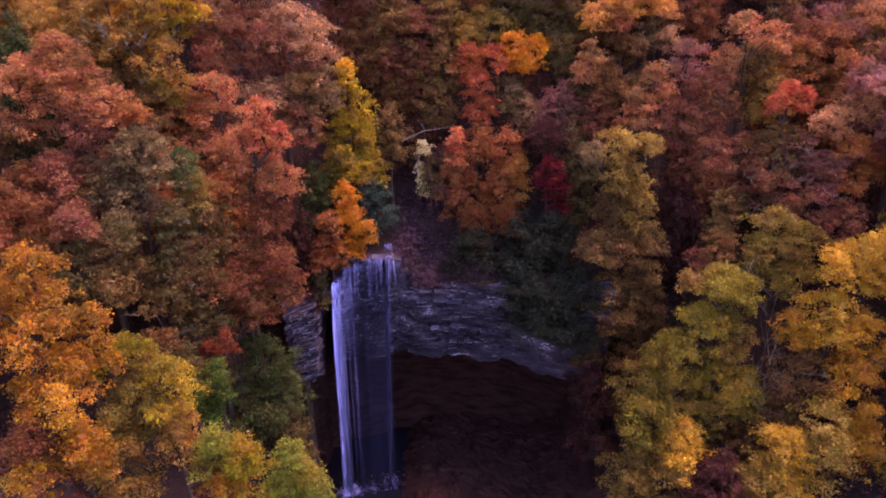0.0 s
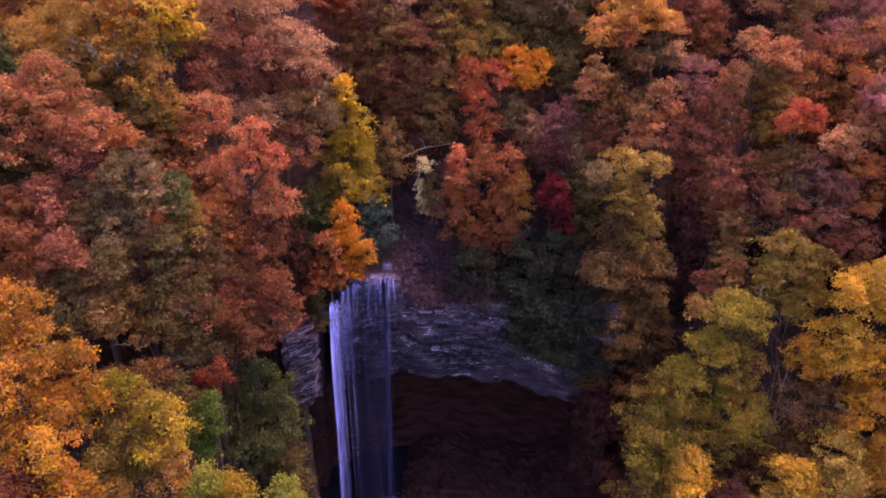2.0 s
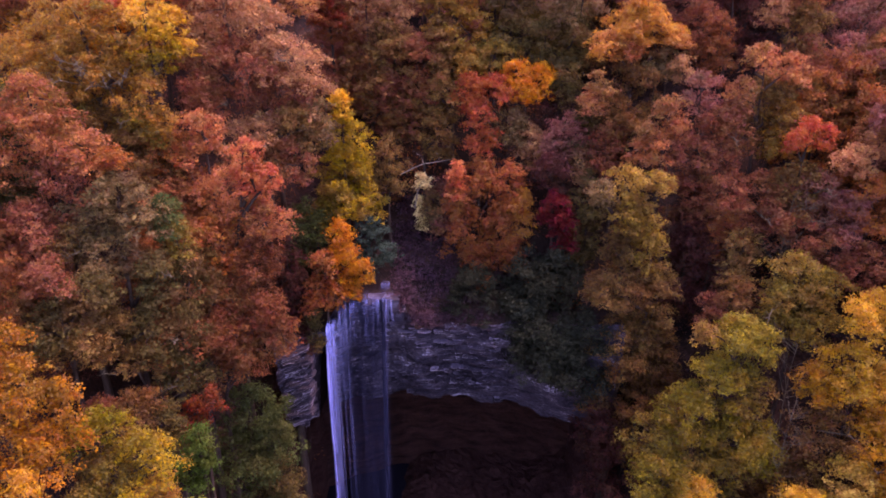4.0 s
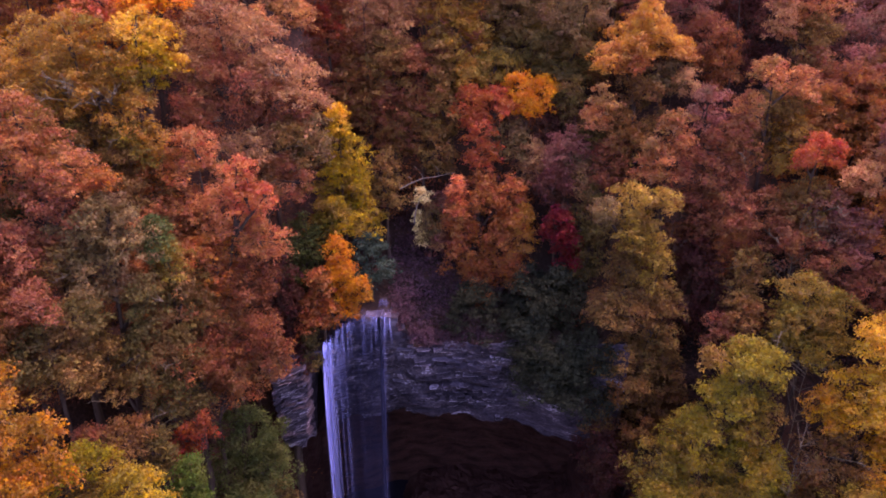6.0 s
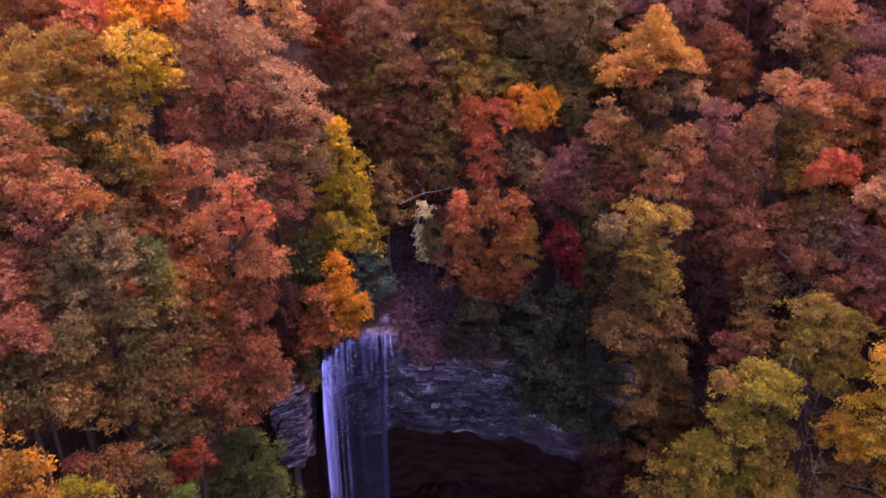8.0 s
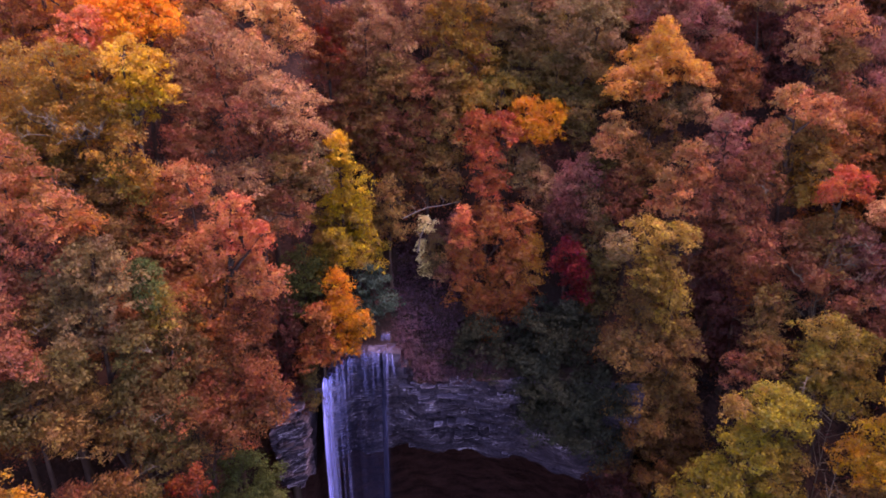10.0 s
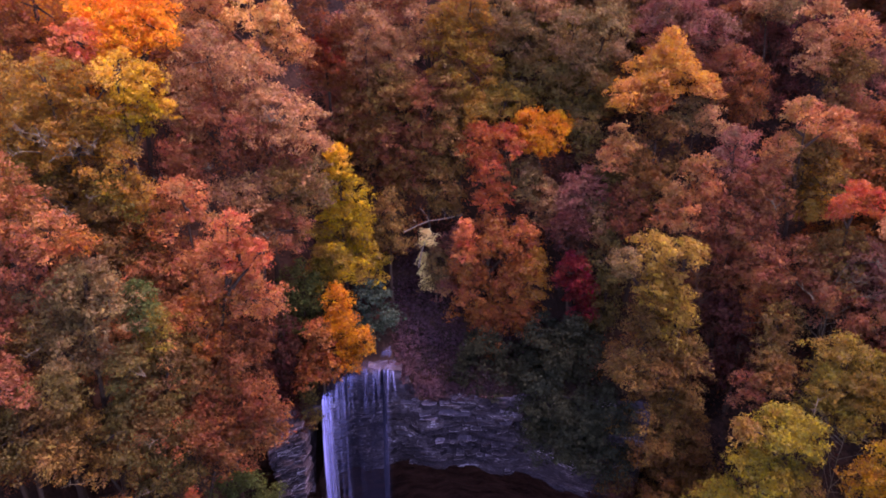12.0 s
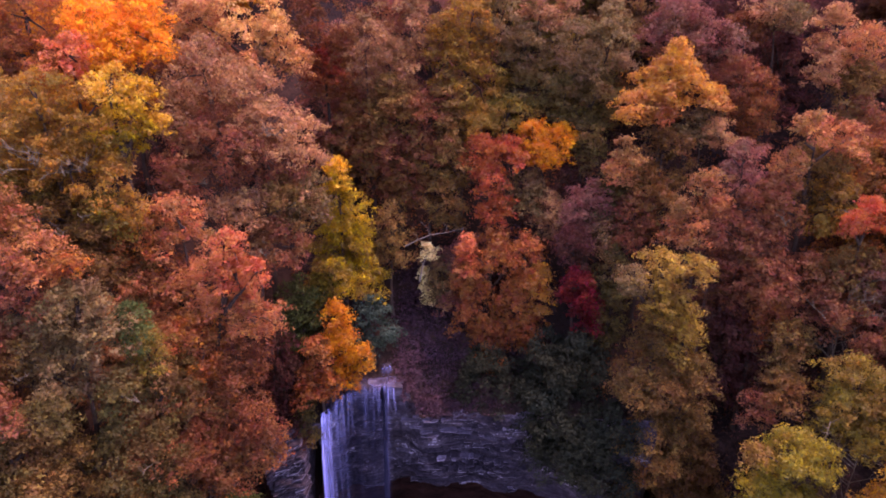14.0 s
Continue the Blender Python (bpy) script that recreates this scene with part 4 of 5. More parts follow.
# Light on the upper boughs comes from their paler leaf colours.
forest_tree("tan oak with tips coloured as lit pink", [(31.9, 68.7, 57.3, 2.1, 4.4, "lit_pink"), (31.0, 67.4, 54.1, 1.6, 3.5, "lit_pink"), (34.1, 67.5, 55.8, 1.9, 3.9, "peach"), (34.2, 67.3, 53.0, 2.4, 5.7, "hazel"), (34.1, 66.3, 50.1, 2.3, 5.0, "umber")], limbs=9)
forest_tree("tan and orange oak with a ragged top", [(27.9, 61.8, 49.7, 1.5, 3.0, "peach"), (30.7, 61.8, 48.9, 1.4, 2.8, "peach"), (29.8, 63.4, 47.2, 3.0, 7.1, "hazel"), (26.5, 61.7, 46.9, 1.3, 3.3, "peach"), (26.2, 61.7, 45.1, 2.1, 5.4, "umber"), (30.9, 61.7, 45.1, 2.1, 5.9, "bronze")], limbs=10, bare=2)
forest_tree("rose brown oak on the slope", [(33.9, 62.7, 47.4, 2.2, 5.1, "coral"), (36.1, 64.5, 49.5, 2.7, 6.8, "umber")])
forest_tree("small scarlet maple crown among brown oaks", [(31.0, 57.7, 44.0, 1.3, 2.5, "scarlet"), (30.0, 57.6, 42.6, 1.0, 2.0, "scarlet"), (32.4, 57.6, 43.3, 1.0, 2.5, "scarlet")])
forest_tree("mauve ash on the slope", [(23.1, 62.6, 47.2, 2.1, 4.0, "mauve"), (24.6, 61.2, 44.3, 2.2, 4.9, "umber")])
forest_tree("rose red maple among mauve oaks", [(20.1, 60.9, 45.5, 1.6, 4.2, "rose"), (18.5, 60.6, 43.1, 1.7, 4.1, "rose"), (21.9, 61.0, 42.5, 1.8, 4.1, "umber")])
# One bough is much darker: shade put into its leaf colour.
forest_tree("broad oak with dull mauve brown leaves", [(25.3, 60.3, 40.5, 2.8, 6.4, "umber"), (23.3, 60.8, 38.8, 2.5, 5.5, "umber"), (28.2, 58.7, 39.4, 2.8, 6.3, "umber"), (24.2, 60.0, 34.3, 2.8, 5.1, "shade_brown"), (25.9, 58.5, 35.4, 2.2, 4.5, "russet")], bare=3)
forest_tree("brown oak with grey twigs among rose oaks", [(30.9, 57.9, 40.2, 2.4, 5.2, "hazel"), (32.2, 57.1, 39.7, 2.0, 4.0, "mauve"), (30.7, 56.8, 36.5, 2.5, 4.3, "umber")], bare=3)
forest_tree("coral pink oak on the slope", [(35.2, 57.5, 41.9, 1.9, 3.4, "lit_pink"), (38.0, 58.7, 44.2, 2.3, 4.6, "lit_pink"), (34.8, 56.3, 38.0, 2.4, 4.4, "mauve"), (37.4, 56.7, 39.5, 2.3, 5.7, "coral")])
forest_tree("mauve oak on the slope", [(33.3, 55.1, 35.2, 2.1, 4.8, "umber"), (36.4, 54.7, 34.1, 2.3, 5.0, "umber")])
forest_tree("dim olive gold maple under oaks", [(26.6, 56.4, 34.6, 1.7, 4.2, "hazel"), (25.8, 55.8, 32.3, 1.4, 3.5, "hazel")])
forest_tree("small reddish brown maple", [(25.4, 54.0, 31.2, 1.8, 3.7, "brown"), (24.0, 54.3, 29.3, 1.4, 3.0, "umber")])
forest_tree("olive green oak on the slope", [(28.9, 51.7, 34.2, 2.1, 4.7, "olive"), (31.3, 51.5, 32.8, 1.7, 3.7, "olive"), (27.9, 51.3, 31.9, 2.1, 4.7, "olive"), (30.5, 51.2, 29.9, 2.3, 4.2, "olive")], bare=2)
forest_tree("yellow green hickory on the slope", [(23.5, 48.4, 30.4, 2.2, 3.8, "lime"), (25.6, 48.4, 29.3, 1.6, 3.9, "lime"), (20.3, 47.5, 30.0, 1.0, 1.9, "straw"), (22.3, 48.1, 26.7, 2.8, 5.0, "lime"), (24.9, 47.8, 25.9, 1.8, 4.8, "olive")])
forest_tree("broad olive yellow hickory", [(19.7, 47.3, 24.4, 2.5, 4.9, "lime"), (23.6, 46.9, 22.1, 2.6, 5.6, "lime"), (18.3, 46.7, 22.0, 2.4, 5.3, "olive"), (26.5, 47.0, 21.2, 1.8, 5.1, "lime")])
forest_tree("bronze yellow oak low in the gorge", [(17.7, 45.2, 20.1, 2.6, 5.5, "lime"), (20.4, 44.5, 17.8, 2.1, 5.8, "honey"), (18.4, 44.8, 15.3, 3.4, 8.2, "straw"), (22.7, 46.1, 20.2, 2.0, 8.4, "olive"), (25.9, 46.3, 20.6, 1.4, 3.6, "lime")])
forest_tree("orange yellow maple on the slope", [(33.8, 47.2, 33.2, 2.3, 3.6, "honey"), (31.8, 46.7, 31.9, 1.3, 2.7, "honey"), (36.9, 48.4, 33.6, 2.7, 6.6, "honey")])
forest_tree("amber oak with olive leaves", [(31.8, 46.3, 28.8, 2.5, 4.9, "honey"), (29.4, 46.4, 26.8, 1.7, 3.1, "gold"), (35.1, 46.2, 27.1, 2.3, 5.9, "gold"), (30.5, 45.9, 23.6, 2.4, 4.4, "brown"), (34.1, 44.8, 23.8, 2.4, 6.0, "gold")], bare=3)
forest_tree("near golden oak low on the slope", [(31.0, 42.5, 20.8, 2.8, 6.1, "wheat"), (28.0, 41.8, 18.6, 2.5, 5.7, "honey"), (34.4, 42.6, 19.4, 2.0, 6.2, "gold"), (26.1, 41.6, 16.3, 2.0, 6.4, "straw"), (30.6, 41.9, 15.4, 3.7, 7.1, "wheat")])
forest_tree("tall slim hickory with golden olive leaves", [(16.2, 58.1, 39.9, 1.6, 3.4, "straw"), (18.7, 57.9, 39.3, 1.7, 2.1, "straw"), (14.0, 57.6, 38.7, 1.1, 2.9, "sage"), (16.4, 57.5, 36.9, 1.5, 3.4, "straw"), (17.8, 58.1, 37.1, 1.7, 4.5, "straw"), (18.8, 58.0, 34.0, 1.8, 4.6, "straw"), (15.8, 57.8, 33.6, 1.8, 3.2, "hazel")], limbs=9)
forest_tree("olive gold oak with layered boughs", [(16.9, 57.6, 30.3, 3.5, 4.3, "brown"), (14.8, 56.3, 30.2, 2.1, 3.5, "hazel"), (16.8, 57.2, 25.6, 3.7, 4.6, "hazel"), (19.3, 56.8, 25.1, 2.3, 4.9, "brown"), (19.8, 57.0, 30.8, 1.9, 7.2, "hazel")], limbs=10)
# Two low boughs have shade put into their leaf colour.
forest_tree("bronze oak with layered boughs beside the cliff", [(17.7, 57.0, 21.4, 4.1, 6.5, "brown"), (15.5, 55.8, 17.2, 2.5, 6.5, "shade_brown"), (19.7, 56.1, 16.3, 2.9, 7.2, "brown"), (17.4, 55.7, 11.9, 3.3, 8.1, "shade_brown"), (20.6, 56.6, 25.1, 2.1, 8.3, "brown"), (22.9, 56.3, 17.9, 2.4, 7.3, "hazel")], limbs=10)
forest_tree("orange red maple at the edge of the cliff", [(1.4, 65.1, 38.5, 1.1, 4.2, "salmon"), (1.2, 65.4, 36.4, 1.2, 4.4, "ember"), (3.6, 66.1, 38.7, 2.4, 5.8, "ember"), (6.6, 65.6, 38.4, 1.8, 6.0, "ember"), (2.6, 65.3, 34.0, 2.1, 6.3, "ember"), (5.7, 65.6, 33.7, 2.3, 6.6, "ember"), (7.9, 65.1, 35.6, 1.3, 5.1, "copper"), (3.7, 64.6, 30.1, 1.9, 5.0, "ember"), (7.1, 64.7, 30.7, 1.7, 4.0, "ember")], limbs=10)
forest_tree("small crimson maple above the cliff", [(10.9, 63.5, 35.9, 1.6, 3.9, "crimson"), (12.0, 63.2, 34.2, 1.5, 4.4, "crimson"), (10.7, 64.6, 39.6, 1.9, 3.9, "shade_brown")])
forest_tree("grey green tree above the cliff", [(14.2, 63.5, 38.0, 1.6, 5.4, "moss"), (14.0, 63.1, 34.2, 1.7, 5.6, "moss")])
forest_tree("slender yellow tulip tree beside the falls", [(-9.7, 65.3, 45.2, 1.2, 3.2, "sunny"), (-9.6, 65.6, 43.6, 1.9, 6.0, "yellow"), (-9.5, 65.8, 39.8, 2.7, 4.6, "yellow"), (-9.8, 65.7, 38.2, 3.3, 4.0, "straw"), (-10.4, 65.5, 36.2, 2.9, 3.8, "straw"), (-8.2, 65.5, 36.0, 2.6, 3.8, "yellow"), (-11.3, 64.5, 34.9, 1.7, 3.2, "lime")])
forest_tree("thin tree with pale yellow green leaves", [(-2.1, 67.6, 36.5, 0.8, 1.9, "pale"), (-1.3, 66.9, 35.0, 1.2, 4.6, "sage"), (-2.5, 67.5, 34.1, 0.55, 2.6, "pale"), (-2.0, 67.5, 31.9, 0.65, 2.0, "pale"), (-0.6, 66.9, 33.0, 1.1, 3.0, "heather")], limbs=10, dense=0.55)
forest_tree("small orange maple at the lip of the falls", [(-9.9, 61.3, 33.8, 1.4, 4.6, "orange"), (-9.1, 60.8, 31.4, 1.4, 3.0, "orange"), (-7.6, 60.3, 29.7, 1.2, 2.4, "amber"), (-8.9, 60.1, 29.2, 1.3, 3.4, "orange")])
forest_tree("small rusty red maple beside the falls", [(-11.5, 60.0, 31.0, 1.6, 2.4, "ember"), (-12.2, 59.6, 28.6, 1.8, 3.5, "ember"), (-10.5, 59.4, 28.1, 1.2, 2.9, "coral")])
forest_tree("tall coral brown oak with a pointed top", [(-28.9, 49.5, 48.5, 1.8, 3.1, "blush"), (-27.5, 48.8, 46.4, 2.2, 4.2, "blush"), (-24.8, 48.3, 44.9, 1.7, 3.0, "blush"), (-23.4, 48.0, 43.5, 1.1, 1.6, "coral"), (-27.4, 48.2, 42.9, 2.6, 4.5, "umber"), (-30.7, 48.9, 47.3, 2.6, 6.7, "blush")], limbs=9)
forest_tree("red brown oak on the near slope", [(-29.3, 46.7, 40.2, 2.3, 3.8, "umber"), (-31.4, 46.2, 39.6, 2.3, 5.5, "russet")])
forest_tree("broad oak with grey olive leaves", [(-23.2, 47.8, 42.2, 1.8, 3.4, "sage"), (-25.3, 47.4, 40.2, 2.0, 3.7, "sage"), (-21.8, 47.4, 40.6, 1.6, 3.7, "sage"), (-24.1, 47.1, 38.0, 2.1, 3.7, "sage"), (-21.0, 46.5, 36.5, 1.6, 4.1, "moss"), (-26.7, 46.8, 38.5, 1.5, 3.1, "hazel")], limbs=14, bare=2)
forest_tree("green and olive maple between oaks", [(-20.4, 48.3, 40.2, 1.3, 3.8, "green"), (-19.9, 48.8, 38.2, 1.4, 4.7, "olive"), (-19.4, 48.8, 35.9, 1.6, 4.8, "moss")])
forest_tree("tan brown oak on the near slope", [(-26.6, 43.1, 37.4, 1.7, 3.0, "umber"), (-24.7, 44.1, 35.7, 2.1, 3.5, "moss"), (-26.8, 42.7, 34.2, 2.1, 4.2, "moss"), (-29.9, 42.9, 35.4, 2.5, 5.4, "brown"), (-24.9, 42.5, 32.3, 1.9, 3.0, "hazel")], limbs=9)
forest_tree("grey brown oak on the near slope", [(-24.1, 44.7, 32.7, 2.0, 4.1, "hazel"), (-21.6, 45.8, 32.5, 1.9, 4.2, "moss"), (-19.7, 46.9, 32.1, 1.6, 4.6, "moss"), (-22.2, 44.8, 29.9, 1.8, 2.8, "hazel"), (-20.1, 46.5, 28.3, 1.9, 4.0, "moss")], limbs=9, bare=4)
forest_tree("large red maple with rose leaves", [(-19.5, 55.4, 45.0, 2.2, 3.9, "rose"), (-22.3, 55.3, 43.7, 2.0, 4.0, "coral"), (-16.8, 54.2, 41.0, 2.6, 4.5, "rose"), (-20.5, 54.5, 40.6, 2.5, 5.3, "rose"), (-15.0, 54.4, 38.1, 2.2, 4.0, "rose"), (-21.9, 54.6, 40.2, 1.8, 3.5, "russet")], limbs=9)
# Sun on the tips is put into their brighter coral colour.
forest_tree("red maple with coral tips brightened as if sunlit", [(-15.3, 52.9, 43.3, 1.3, 2.7, "salmon"), (-13.7, 52.8, 41.1, 1.1, 2.0, "salmon"), (-15.2, 53.2, 41.0, 1.5, 2.5, "salmon")], root=-2.8)
forest_tree("rusty red maple on the slope", [(-18.2, 52.4, 37.4, 2.3, 5.1, "coral"), (-15.7, 52.4, 35.1, 2.2, 5.1, "rust"), (-19.5, 51.3, 36.2, 1.7, 4.5, "hazel"), (-18.7, 50.3, 33.4, 2.1, 5.5, "brown")])
forest_tree("orange red oak above the gorge", [(-15.0, 51.0, 31.3, 2.3, 5.4, "rust"), (-17.8, 49.0, 30.7, 2.2, 5.0, "rust"), (-13.4, 50.9, 29.1, 1.3, 3.9, "rust"), (-16.3, 50.0, 27.6, 2.1, 3.7, "russet")], root=-3.0)
forest_tree("small red maple under oaks", [(-19.0, 44.6, 25.1, 1.2, 2.7, "brick"), (-17.6, 44.8, 25.8, 0.9, 1.7, "brick")])
forest_tree("small reddish brown oak", [(-22.2, 42.2, 27.4, 1.9, 2.9, "brown"), (-24.1, 41.7, 27.2, 1.4, 2.6, "umber"), (-20.4, 43.5, 25.6, 1.8, 5.0, "moss")])
forest_tree("dark green tree at the foot of the cliff", [(-17.2, 51.0, 22.4, 2.7, 6.7, "green"), (-15.4, 51.7, 19.1, 2.2, 6.1, "green"), (-18.4, 51.1, 17.2, 3.9, 8.2, "green"), (-15.2, 51.2, 14.6, 2.3, 7.8, "moss")])
forest_tree("small leafy green tree", [(-16.5, 39.5, 26.6, 1.2, 3.4, "fern"), (-17.4, 39.3, 24.9, 1.3, 3.9, "fern")])
forest_tree("near maple with orange and yellow leaves", [(-24.3, 33.9, 37.7, 1.7, 3.2, "apricot"), (-23.3, 33.8, 35.3, 1.6, 3.0, "apricot"), (-21.5, 34.1, 33.8, 1.2, 3.0, "apricot"), (-24.4, 33.1, 34.1, 2.0, 3.9, "apricot"), (-22.0, 33.1, 31.8, 1.7, 3.7, "apricot"), (-26.6, 33.4, 36.2, 1.9, 4.4, "apricot")], limbs=9, bare=2)
forest_tree("near yellow olive tree on the slope", [(-20.3, 35.1, 31.1, 1.6, 3.2, "chartreuse"), (-18.0, 35.2, 29.4, 1.8, 4.2, "yellow"), (-20.2, 34.6, 28.6, 2.3, 5.5, "olive"), (-17.5, 34.6, 26.5, 1.5, 5.5, "bronze"), (-21.4, 34.1, 25.6, 2.5, 6.6, "bronze")], limbs=5)
forest_tree("near amber maple low on the slope", [(-22.4, 31.0, 30.0, 1.2, 2.9, "gold"), (-21.6, 30.9, 27.7, 1.4, 4.6, "apricot"), (-24.3, 30.7, 28.1, 2.0, 4.1, "russet"), (-24.8, 31.7, 30.2, 1.3, 2.8, "apricot"), (-24.6, 30.0, 25.6, 1.5, 3.7, "amber")])
forest_tree("yellow green tree low in the gorge", [(-15.2, 34.4, 24.6, 1.5, 3.9, "spring"), (-13.5, 34.2, 24.1, 1.5, 4.2, "chartreuse"), (-14.7, 34.1, 21.9, 2.0, 4.6, "apricot")])
forest_tree("light green tree low in the gorge", [(-10.8, 35.8, 22.2, 1.5, 3.8, "spring"), (-9.6, 35.8, 20.4, 1.4, 4.1, "spring"), (-11.6, 35.6, 19.5, 2.0, 3.9, "spring")])
forest_tree("brown oak on the hillside above the falls", [(-3.5, 74.6, 58.7, 3.0, 7.0, "heather"), (-5.6, 73.8, 54.4, 2.5, 6.2, "heather"), (-6.8, 75.4, 59.0, 2.6, 4.8, "umber")])
forest_tree("bronze and olive oak on the hillside", [(-0.4, 73.3, 56.8, 2.3, 7.0, "bronze"), (1.9, 73.7, 58.7, 2.2, 6.4, "bronze"), (2.7, 72.7, 53.0, 2.3, 5.7, "bronze"), (0.1, 72.6, 51.8, 2.1, 5.0, "hazel")])
forest_tree("brown oak standing over the ravine", [(-2.7, 71.4, 49.9, 2.6, 7.1, "umber"), (-0.3, 70.7, 47.8, 2.2, 6.9, "hazel"), (-4.1, 70.9, 44.1, 2.4, 5.0, "brown"), (-0.4, 69.8, 42.5, 2.2, 5.0, "hazel")])
forest_tree("grey green oak on the hillside", [(4.2, 74.3, 58.2, 2.4, 6.0, "sage"), (6.8, 73.9, 55.9, 2.6, 5.1, "sage"), (8.5, 74.9, 59.2, 2.6, 5.0, "heather"), (7.1, 73.3, 52.5, 2.4, 5.3, "moss")])
forest_tree("grey green hickory with mauve leaves", [(11.0, 72.0, 56.4, 2.8, 6.4, "sage"), (14.2, 72.3, 57.3, 2.4, 6.4, "sage"), (13.2, 71.3, 52.2, 2.4, 5.4, "moss"), (10.3, 71.7, 51.4, 2.1, 4.9, "moss")])
forest_tree("olive oak behind an orange maple", [(5.1, 71.2, 49.5, 2.3, 3.2, "olive"), (2.7, 71.1, 48.5, 2.0, 4.0, "bronze")])
forest_tree("orange maple crown on the hillside", [(7.4, 69.5, 47.6, 1.8, 3.1, "orange"), (9.8, 69.6, 47.3, 1.9, 3.5, "orange"), (8.2, 69.1, 45.8, 1.7, 2.5, "orange")])
forest_tree("red maple beside an orange maple", [(5.4, 68.9, 46.4, 2.1, 3.0, "red"), (2.7, 68.7, 46.3, 2.0, 3.6, "red"), (3.4, 68.2, 44.2, 1.9, 3.2, "red"), (3.9, 67.3, 41.5, 1.7, 3.1, "red")])
forest_tree("grey brown ash under a maple", [(6.9, 69.3, 43.1, 2.5, 4.0, "sage"), (9.0, 68.3, 41.5, 1.8, 5.0, "heather")])
forest_tree("slim mauve maple on the hillside", [(12.4, 66.6, 42.9, 1.8, 4.6, "mauve"), (10.9, 66.2, 41.6, 1.5, 4.8, "mauve"), (13.6, 65.8, 39.9, 1.5, 4.1, "heather")])
forest_tree("dark grey green tree in a gap of the wood", [(14.5, 67.9, 43.6, 1.7, 3.1, "moss"), (14.2, 66.9, 41.2, 1.7, 4.6, "moss"), (12.6, 70.3, 48.3, 2.4, 5.8, "moss"), (10.9, 69.4, 44.7, 1.7, 4.1, "shade_brown")])


# ---- fallen wood, bare saplings, undergrowth and litter ----
def branch_log(name, label, points, radii, twigs=4):
    ob = tagged(new(name), label, "fallen branch")
    o = Vector(points[0])
    ob.location = o
    co, fa = tube([Vector(p) - o for p in points], radii, 8)
    part("stem", mesh_arrays("stem", co, fa, PALE_BARK, True), ob)
    rng = np.random.default_rng(len(name) + len(points))
    for k in range(twigs):
        i = 1 + k % (len(points) - 1)
        p = Vector(points[i]) - o
        q = p + Vector((rng.normal() * 0.8, rng.normal() * 0.4, 0.5 + rng.random() * 0.9))
        co, fa = tube([p, p.lerp(q, 0.5) + Vector((0.1, 0, 0.1)), q], [radii[i] * 0.5, radii[i] * 0.35, 0.02], 5)
        part("twig", mesh_arrays("twig", co, fa, PALE_BARK, True), ob)
    return ob


def bare_tree(label, x, y, top, spread, seed, bark=GREY_BARK):
    """A leafless sapling: a thin stem that forks again and again."""
    rng = np.random.default_rng(seed)
    foot = ground_at(x, y)
    ob = tagged(new("bare_tree"), label, "tree")
    ob.location = (x, y, foot)
    h = top - foot
    co, fa = tube([(0, 0, -0.4), (0.1, 0, h * 0.4), (0, 0.1, h * 0.8), (0.1, 0, h)], [0.055, 0.042, 0.024, 0.009], 7)
    part("trunk", mesh_arrays("trunk", co, fa, bark, True), ob)
    for k in range(16):
        z = h - rng.uniform(0.3, 7.0)
        th = rng.random() * math.tau
        reach = spread * rng.uniform(0.5, 1.0)
        a = Vector((0, 0, z))
        b = a + Vector((math.cos(th) * reach * 0.6, math.sin(th) * reach * 0.6, reach * 0.5))
        c = a + Vector((math.cos(th) * reach, math.sin(th) * reach, reach * 0.95))
        co, fa = tube([a, b, c], [0.026, 0.018, 0.007], 5)
        limb = part("limb", mesh_arrays("limb", co, fa, bark, True), ob)
        for j in range(3):
            s = a.lerp(c, 0.45 + 0.17 * j)
            e = s + Vector((rng.normal() * 0.5, rng.normal() * 0.5, 0.5 + rng.random() * 0.5))
            co, fa = tube([s, s.lerp(e, 0.6), e], [0.012, 0.009, 0.005], 4)
            part("twig", mesh_arrays("twig", co, fa, bark, True), limb)
    return ob


def scatter(name, label, category, colour, seed, count, box, spread, per, leaf, rise):
    """Small clumps of leaves over a stretch of the land."""
    rng = np.random.default_rng(seed)
    xs = rng.uniform(box[0], box[1], count)
    ys = rng.uniform(box[2], box[3], count)
    keep = ~((xs > -9) & (xs < 7.5) & (ys < 72)) | (name == "leaf_litter")
    xs, ys = xs[keep], ys[keep]
    zs = np.array([ground_at(x, y) for x, y in zip(xs, ys)])
    c = np.repeat(np.stack([xs, ys, zs], 1), per, axis=0)
    d = rng.normal(size=c.shape)
    d[:, 2] = np.abs(d[:, 2]) * rise
    p = c + d * spread
    n = rng.normal(size=c.shape) * 0.6 + np.array([0, -0.2, 0.8])
    n /= np.linalg.norm(n, axis=1)[:, None]
    co, fa = leaf_cards(rng, p, n, leaf * (0.6 + 0.8 * rng.random(len(p))))
    return tagged(new(name, mesh_arrays(name, co, fa, LEAF[colour])), label, category, kind="stuff")


branch_log("fallen_branch", "bleached fallen tree lying across the ravine", [(-4.2, 66.1, 36.6), (-3.0, 66.2, 37.2), (-1.9, 66.4, 37.6), (-0.4, 66.6, 37.75), (1.2, 66.8, 38.1)], [0.06, 0.05, 0.042, 0.03, 0.014], 3)
branch_log("fallen_branch", "broken pale limb on the ravine bank", [(-2.9, 66.3, 33.0), (-2.6, 66.4, 34.6), (-2.2, 66.5, 35.6)], [0.07, 0.06, 0.03], 2)
bare_tree("leafless grey sapling between yellow oaks", 29.0, 49.5, 27.5, 3.2, 3, DRY_BARK)
bare_tree("leafless grey sapling low on the slope", 27.0, 45.0, 23.5, 2.6, 4, DRY_BARK)
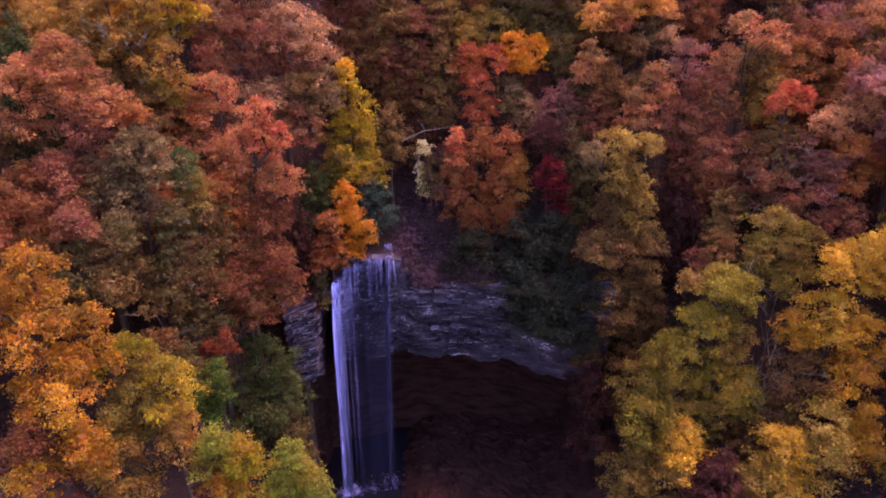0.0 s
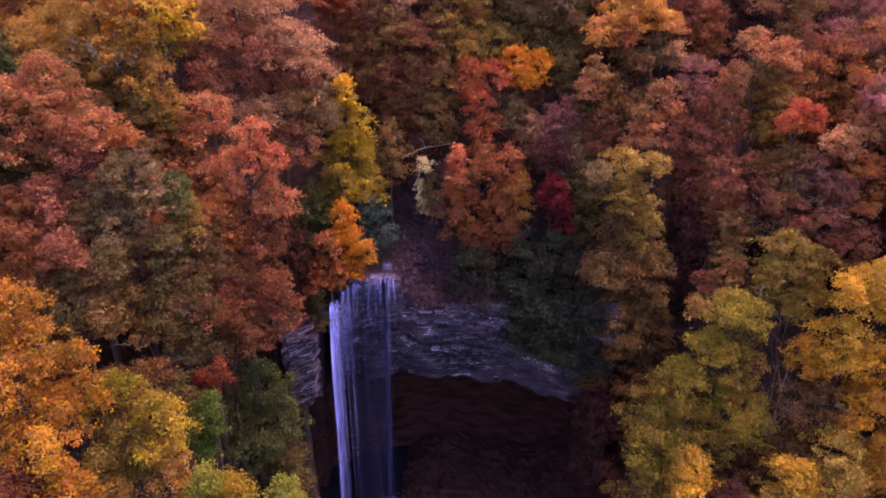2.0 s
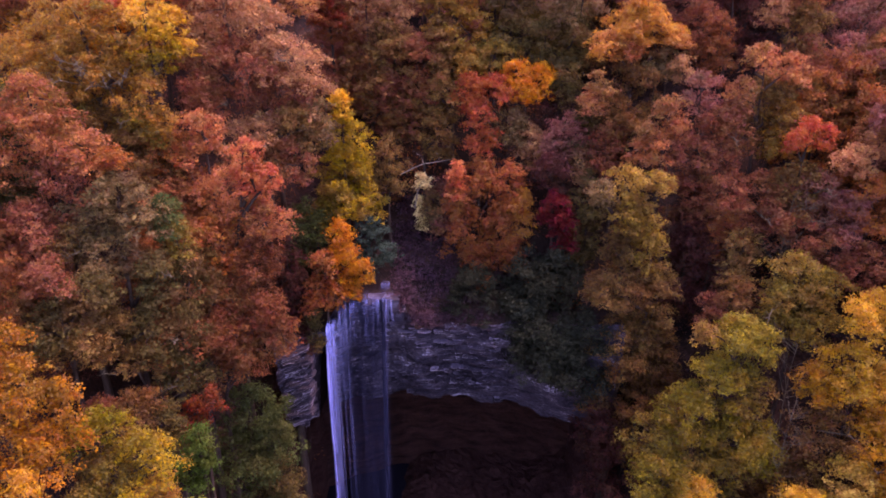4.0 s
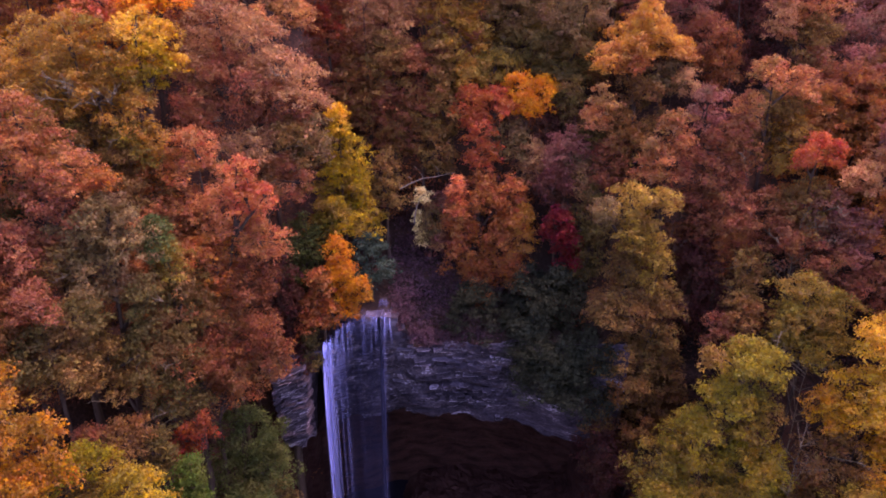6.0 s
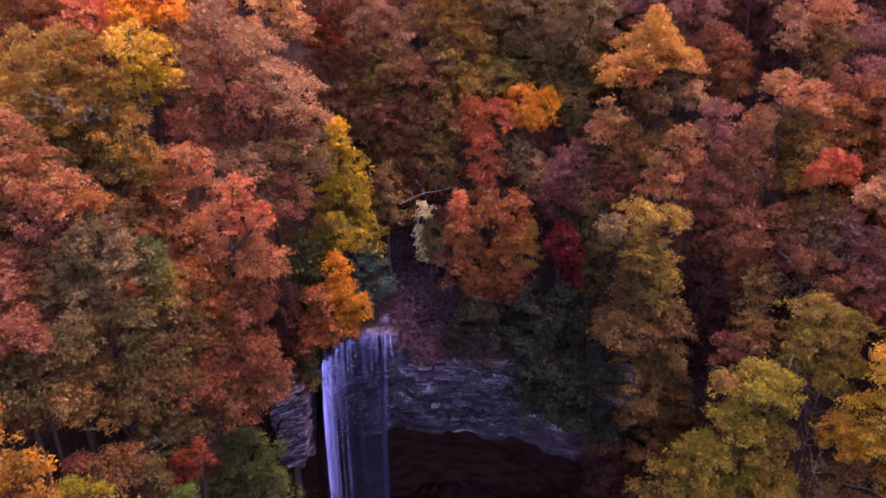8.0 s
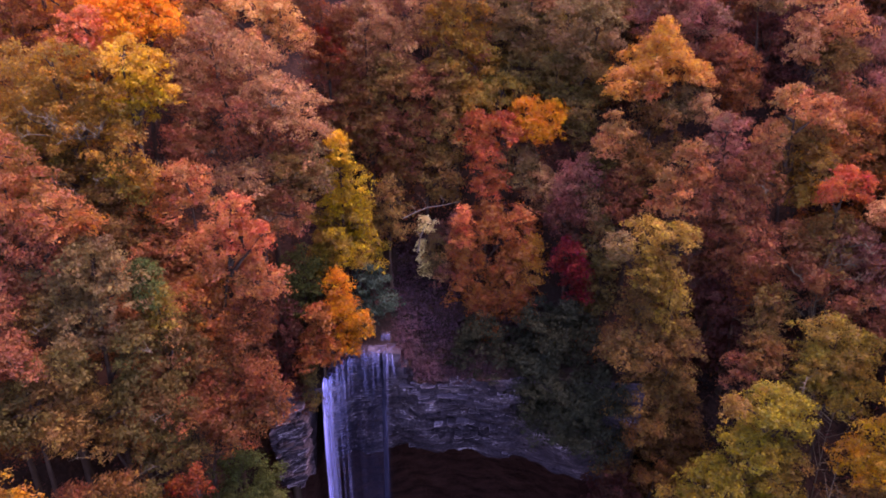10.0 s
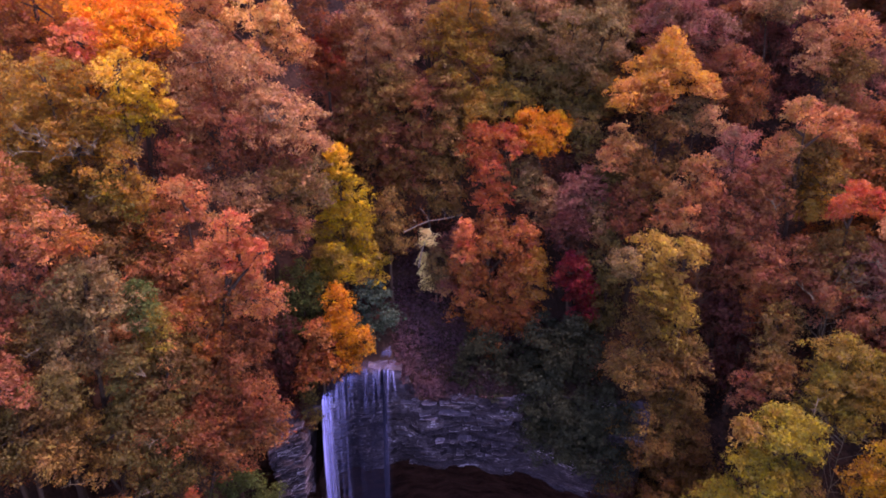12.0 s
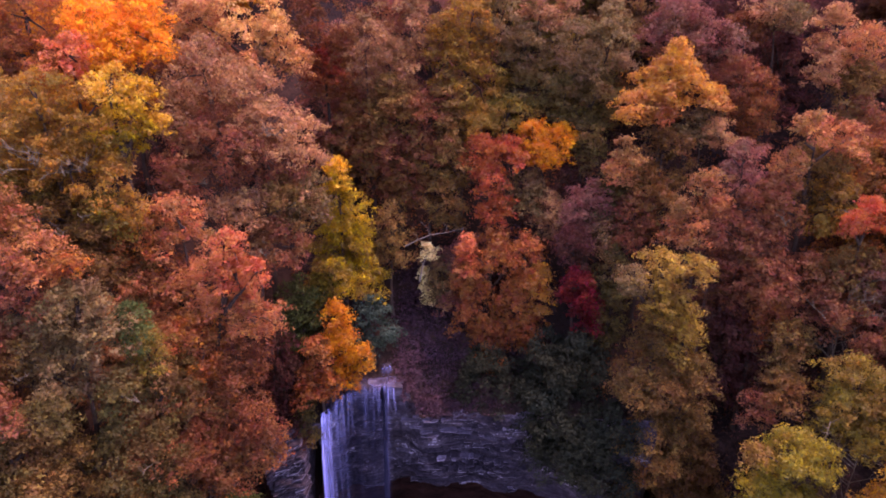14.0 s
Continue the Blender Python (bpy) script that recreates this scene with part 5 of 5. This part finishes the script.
bare_tree("thin leafless tree beside a golden hickory", 19.9, 57.8, 36.5, 1.4, 5, BARK)
bare_tree("leafless grey tree among mauve oaks", 29.8, 55.9, 37.3, 2.8, 6, DRY_BARK)
scatter("undergrowth", "low brown undergrowth on the slopes", "undergrowth", "russet", 41, 1500, (-45, 45, 60, 92), 0.55, 26, 0.30, 0.9)
# Shade in the gaps between trees is put into the next three colours.
scatter("undergrowth", "low undergrowth on the slopes, shade in its colour", "undergrowth", "shade_brown", 42, 900, (-45, 45, 60, 92), 0.5, 24, 0.30, 0.9)
scatter("undergrowth", "low red brown undergrowth on the gorge side, shade in its colour", "undergrowth", "shade_brown", 43, 700, (-40, -14, 28, 62), 0.55, 24, 0.30, 0.9)
scatter("undergrowth", "low brown undergrowth on the gorge side, shade in its colour", "undergrowth", "shade_brown", 44, 700, (17, 46, 28, 62), 0.55, 24, 0.30, 0.9)
scatter("leaf_litter", "mauve fallen leaves on the ravine bank", "leaf litter", "plum", 45, 2200, (-5.0, 9, 61, 73), 0.4, 14, 0.30, 0.25)


def far_tree(rng, label, colour, radius, tall, height):
    """A plainer tree for the woods round about, with its foot at the origin."""
    ob = tagged(new("tree"), label, "tree", "woods round about")
    co, fa, boughs = crown(rng, "round", radius, tall, height - tall, 1.0, 0.75)
    part("crown", mesh_arrays("crown", co, fa, LEAF[colour]), ob)
    co, fa = tube([(0, 0, -1), (0.1, 0, height * 0.4), (0, 0.1, height * 0.85)], [0.4, 0.3, 0.08], 7)
    part("trunk", mesh_arrays("trunk", co, fa, BARK, True), ob)
    return ob


def build_woods():
    rng = np.random.default_rng(77)
    spots = []
    for y in np.arange(22, 122, 9.0):
        for x in np.arange(-72, 73, 9.5):
            px, py = x + rng.normal() * 1.6, y + rng.normal() * 1.6
            # Includes unseen filler trees on the side ridges, first added to shade the gorge.
            if py > 84 or (abs(px) > 38 and py > 22) or (py > 75 and abs(px) > 34):
                spots.append((px, py))
    spots.sort(key=lambda p: rng.random())
    kinds = (("rust", "rust red oak in the woods"), ("brown", "brown oak in the woods"), ("amber", "amber maple in the woods"), ("mauve", "mauve brown ash in the woods"), ("bronze", "bronze oak in the woods"))
    first = [far_tree(rng, label, colour, rng.uniform(4.0, 5.2), rng.uniform(11, 13), rng.uniform(17, 20)) for colour, label in kinds]
    for i, (x, y) in enumerate(spots):
        m = pose(x, y, ground_at(x, y) - 0.2, 0, 0, rng.uniform(0, 360))
        if i < len(first):
            first[i].matrix_basis = m
        else:
            copy_thing(first[i % len(first)], m)


build_woods()
build_slabs()
